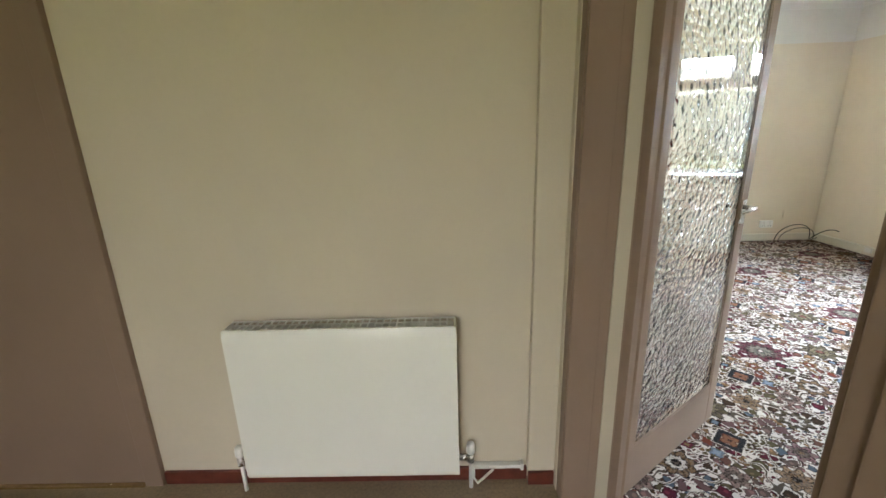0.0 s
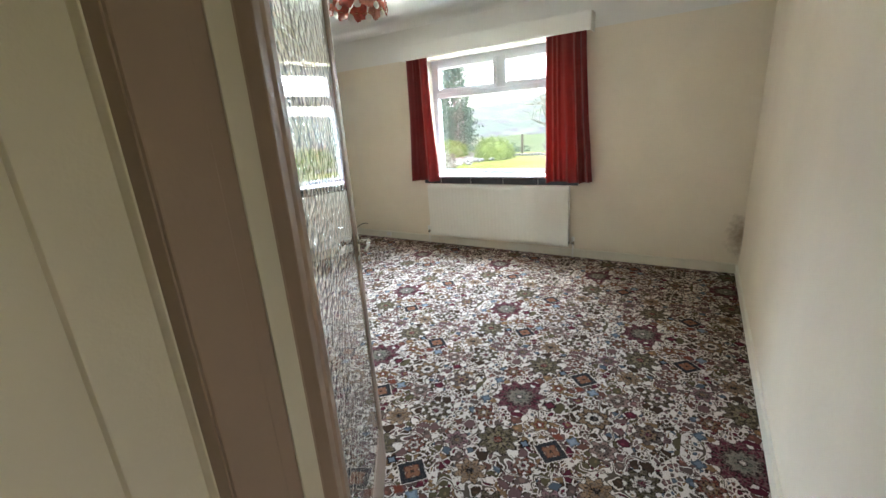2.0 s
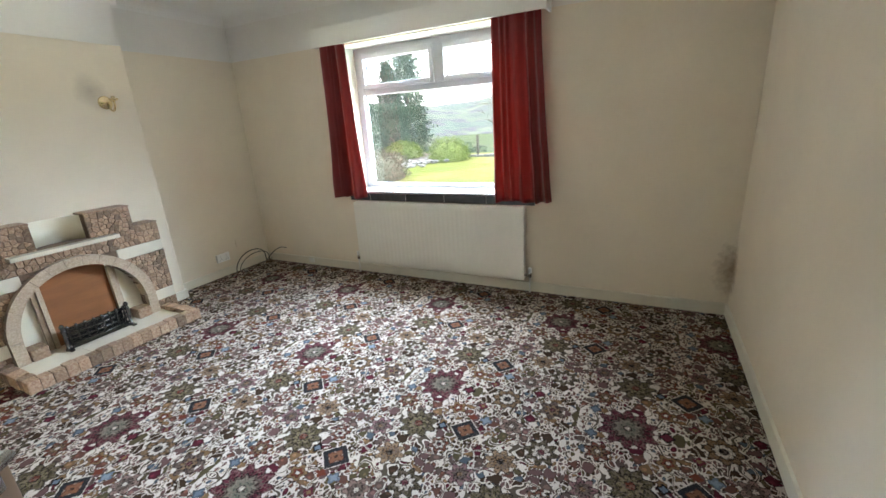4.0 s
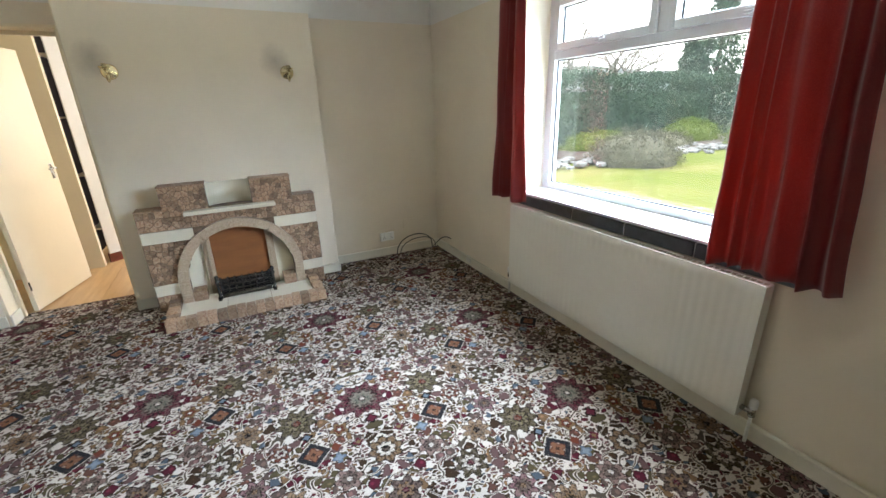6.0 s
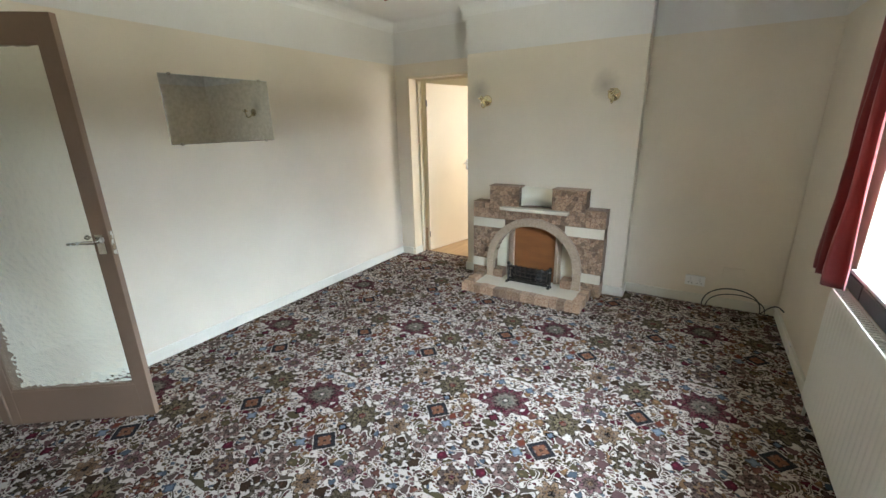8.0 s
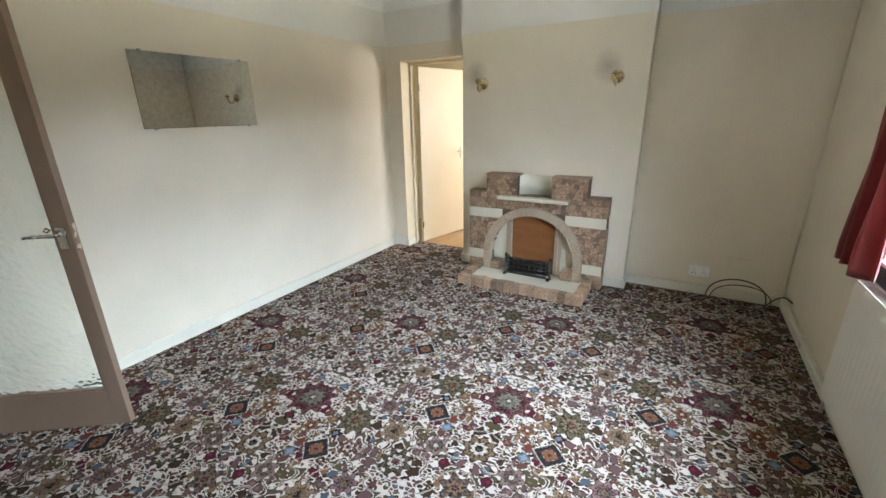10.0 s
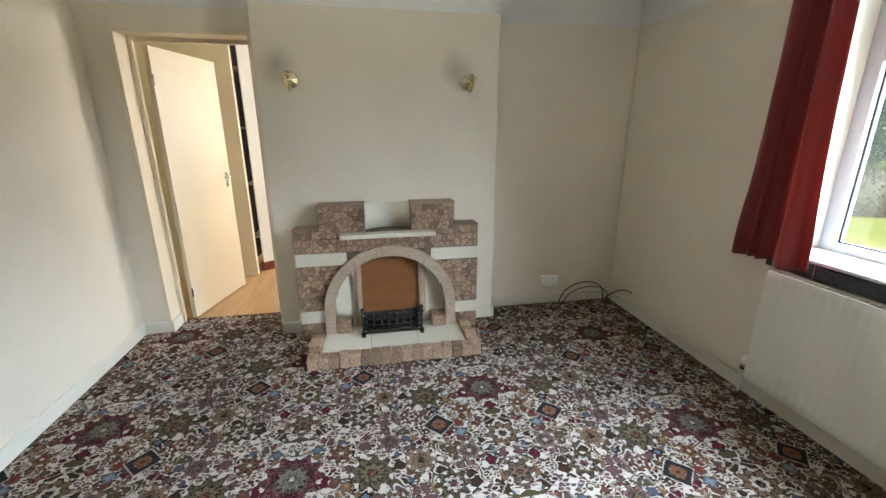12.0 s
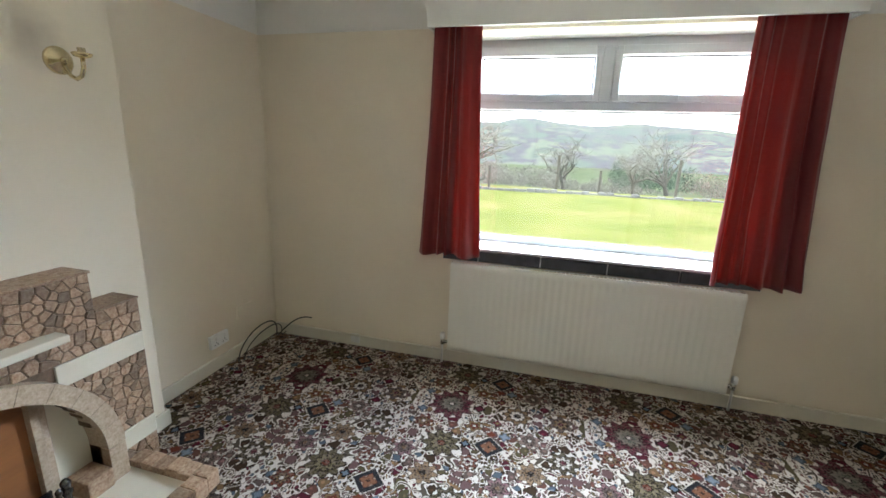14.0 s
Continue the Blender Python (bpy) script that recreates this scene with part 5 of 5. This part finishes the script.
def conifer(x, y, h, r, seed, label):
    rnd = random.Random(seed)
    t = thing("conifer_tree", (x, y, GZ), label, "tree")
    bm = bmesh.new()
    tube(bm, [(x, y, GZ - 0.2), (x, y, GZ + h * 0.5), (x, y, GZ + h * 0.97)], [0.05 * h * 0.4, 0.03 * h * 0.4, 0.02], 7)
    part("trunk", bm, BARK, t)
    bm = bmesh.new()
    for _ in range(1500):
        s = rnd.random() ** 0.8
        rr = r * (1 - s) ** 0.75 * (0.75 + 0.35 * noise.noise((s * 14, seed, 1))) * rnd.uniform(0.55, 1.05)
        a = rnd.uniform(0, math.tau)
        leaves(bm, rnd, (x + rr * math.cos(a), y + rr * math.sin(a), GZ + h * (0.06 + 0.94 * s)), 0.16, 6)
    part("crown", bm, CONIFER, t)


def bare_tree(x, y, z, h, seed, label, twig=True):
    rnd = random.Random(seed)
    t = thing("bare_tree", (x, y, z), label, "tree")
    bm, tw = bmesh.new(), bmesh.new()

    def grow(target, p, d, length, r, depth):
        pts, q = [p], p.copy()
        dd = d.copy()
        for k in range(3):
            dd = (dd + Vector((rnd.gauss(0, 0.16), rnd.gauss(0, 0.16), rnd.gauss(0.02, 0.12)))).normalized()
            q = q + dd * length / 3
            pts.append(q.copy())
        tube(target, pts, [r, r * 0.85, r * 0.7, r * 0.55], 6 if depth < 2 else 4, False)
        if depth >= 5:
            return
        for k in range(3 if depth else 8):
            bend = Vector((rnd.gauss(0, 1), rnd.gauss(0, 1), rnd.gauss(0.55 if depth < 2 else 0.05, 0.42))).normalized()
            nd = (dd * 0.6 + bend * 0.95).normalized()
            start = pts[rnd.choice((2, 3))]
            grow(bm if depth < 1 else tw, start, nd, length * (rnd.uniform(1.2, 1.7) if depth == 0 else rnd.uniform(0.62, 0.82)), r * 0.5, depth + 1)

    grow(bm, Vector((x, y, z)), Vector((0, 0, 1)), h * 0.19, h * 0.030, 0)
    part("trunk", bm, BARK, t)
    part("branches", tw, TWIGS, t)


def thicket(x, y, z, rx, ry, h, seed, mat, label, n=500):
    """Distant winter scrub: many thin clumps."""
    rnd = random.Random(seed)
    t = thing("scrub", (x, y, z), label, "scrub", kind="stuff")
    bm = bmesh.new()
    for _ in range(n):
        px, py = rnd.uniform(-1, 1), rnd.uniform(-1, 1)
        top = h * (0.55 + 0.45 * noise.noise((px * 4 + seed, py * 2, 0))) * (1 - 0.3 * abs(px))
        leaves(bm, rnd, (x + px * rx, y + py * ry, z + rnd.random() * max(0.3, top)), 0.10 + 0.015 * h, 11)
    part("twigs", bm, mat, t)


hedge((4.5, 14.2), (25.5, 14.6), 2.75, 0.7, 1)
shrub("heather_bush", 13.0, 9.5, 1.5, 1.35, 0.98, HEATHER, "rounded grey-brown heather bush", 2, 900, 0.06)
shrub("green_bush", 19.7, 9.5, 1.1, 1.1, 1.05, BUSH, "clipped bright green rounded bush", 3, 800, 0.06)
shrub("low_shrub", 14.8, 12.6, 1.7, 1.0, 0.7, BUSH, "low spreading light green shrub", 4, 700, 0.07)
shrub("low_shrub", 20.3, 12.6, 1.6, 1.0, 0.9, BUSH, "low spreading light green shrub", 5, 700, 0.07)
shrub("heather_bush", 17.2, 11.5, 1.2, 0.9, 0.6, HEATHER, "rounded grey-brown heather bush", 6, 500, 0.06)
conifer(25.4, 15.0, 8.0, 2.1, 11, "tall narrow dark green conifer")
conifer(27.5, 17.8, 6.0, 1.8, 12, "dark green conifer behind the hedge")
conifer(17.5, 20, 11, 2.2, 13, "tall dark conifer behind the hedge")
conifer(11.0, 19, 12, 2.3, 14, "tall dark conifer behind the hedge")
bare_tree(25.6, 7.1, GZ - 0.15, 6.6, 21, "leafless spreading tree beyond the lawn")
bare_tree(30, -2.6, GZ - 0.6, 4.0, 22, "leafless tree beyond the lawn")
bare_tree(34.0, -5.6, GZ - 1.0, 6.2, 25, "grey leafless tree below the lawn")
bare_tree(38.0, 1.6, GZ - 1.4, 6.0, 26, "grey leafless tree below the lawn")
bare_tree(21.0, 18.5, GZ, 8, 23, "leafless tree behind the hedge")
bare_tree(13.5, 17.5, GZ, 9, 24, "leafless tree behind the hedge")
for k in range(8):
    thicket(42 + 7 * (k % 3), -24 + 7.5 * k, GZ - 2.0, 4.5, 4.4, 2.4 + 1.1 * (k % 3), 40 + k, CONIFER if k % 4 == 2 else TWIGS, "grey-brown winter scrub below the lawn", 700)


def post(x, y, h):
    p = thing("fence_post", (x, y, GZ), "weathered timber fence post at the lawn's edge", "fence post", "posts of the wire fence")
    bm = B((x - 0.06, x + 0.06, y - 0.06, y + 0.06, GZ - 0.1, GZ + h), bev=0.012)
    part("stake", bm, BARK, p)
    bm = bmesh.new()
    for z in (0.4, 0.8):
        tube(bm, [(x - 0.065, y - 0.02, GZ + z), (x - 0.07, y + 0.02, GZ + z)], 0.006, 5)
    part("staple", bm, IRON, p)


for k, y in enumerate((-10, -6.6, -3.2, 0.2, 2.2, 5.6, 9.0)):
    post(22.5, y, 1.75 if k in (2, 4) else 1.1)
rnd = random.Random(5)
wall = thing("garden_wall", (21.5, 0, GZ), "low dry-stone garden edging at the end of the lawn", "stone wall")
for k in range(60):
    y = -11 + k * 0.36
    s = rnd.uniform(0.07, 0.16)
    part("wall_stone", B((21.3, 21.3 + s * 1.6, y - 0.17, y + 0.17, GZ - 0.05, GZ + s), bev=0.03), STONES, wall)
bm = bmesh.new()
for k in range(420):
    x, y = rnd.uniform(5.4, 8.1), rnd.uniform(1.0, 10.5)
    s = rnd.uniform(0.03, 0.11)
    r = bmesh.ops.create_icosphere(bm, subdivisions=1, radius=s, matrix=Matrix.Translation((x, y, GZ + 0.085)) @ Matrix.Diagonal((1, 1.3, 0.5, 1)))
tagged(part("garden_gravel", bm, STONES), "scattered pale stones and slate chippings along the path", "gravel", kind="stuff")
setting("ground_bed", B((9.0, 24.5, 10.6, 13.4, GZ - 0.05, GZ + 0.09), bev=0.03), plain("garden_soil", (0.075, 0.055, 0.042), 0.95, 0.4, 5, bump=0.8), "bare brown soil bed with stones before the hedge", "soil bed")
bed = bmesh.new()
for k in range(260):
    s_ = rnd.uniform(0.05, 0.22)
    bmesh.ops.create_icosphere(bed, subdivisions=1, radius=s_, matrix=Matrix.Translation((rnd.uniform(8.6, 22), 10.4 + rnd.gauss(0, 0.5), GZ + 0.08)) @ Matrix.Diagonal((1.3, 1, 0.5, 1)))
tagged(part("rockery_stones", bed, STONES), "pale rockery stones along the edge of the bed", "stones", kind="stuff")
setting("path", B((5.2, 7.7, -4, 11, GZ - 0.05, GZ + 0.075)), plain("slate_chippings", (0.10, 0.11, 0.13), 0.8, 0.5, 14, bump=0.8), "grey slate chipping path beside the lawn", "path")

# ---------------------------------------------------------------- kitchen floor boards
kfl = thing("floor_kitchen", (0.6, 5.8, 0), "honey-coloured laminate boards", "floor", kind="structure")
part("underlay", B((-0.9, 2.6, 4.632, 7.6, -0.05, -0.009)), DARK, kfl)
y_ends = (4.632, 5.5, 6.6, 7.6)
x = -0.9
while x < 2.59:
    for j in range(3):
        part("board", B((x + 0.0006, min(x + 0.19, 2.6) - 0.0006, y_ends[j] + 0.0006, y_ends[j + 1] - 0.0006, -0.008, 0.0)), LAMINATE, kfl)
    x += 0.19
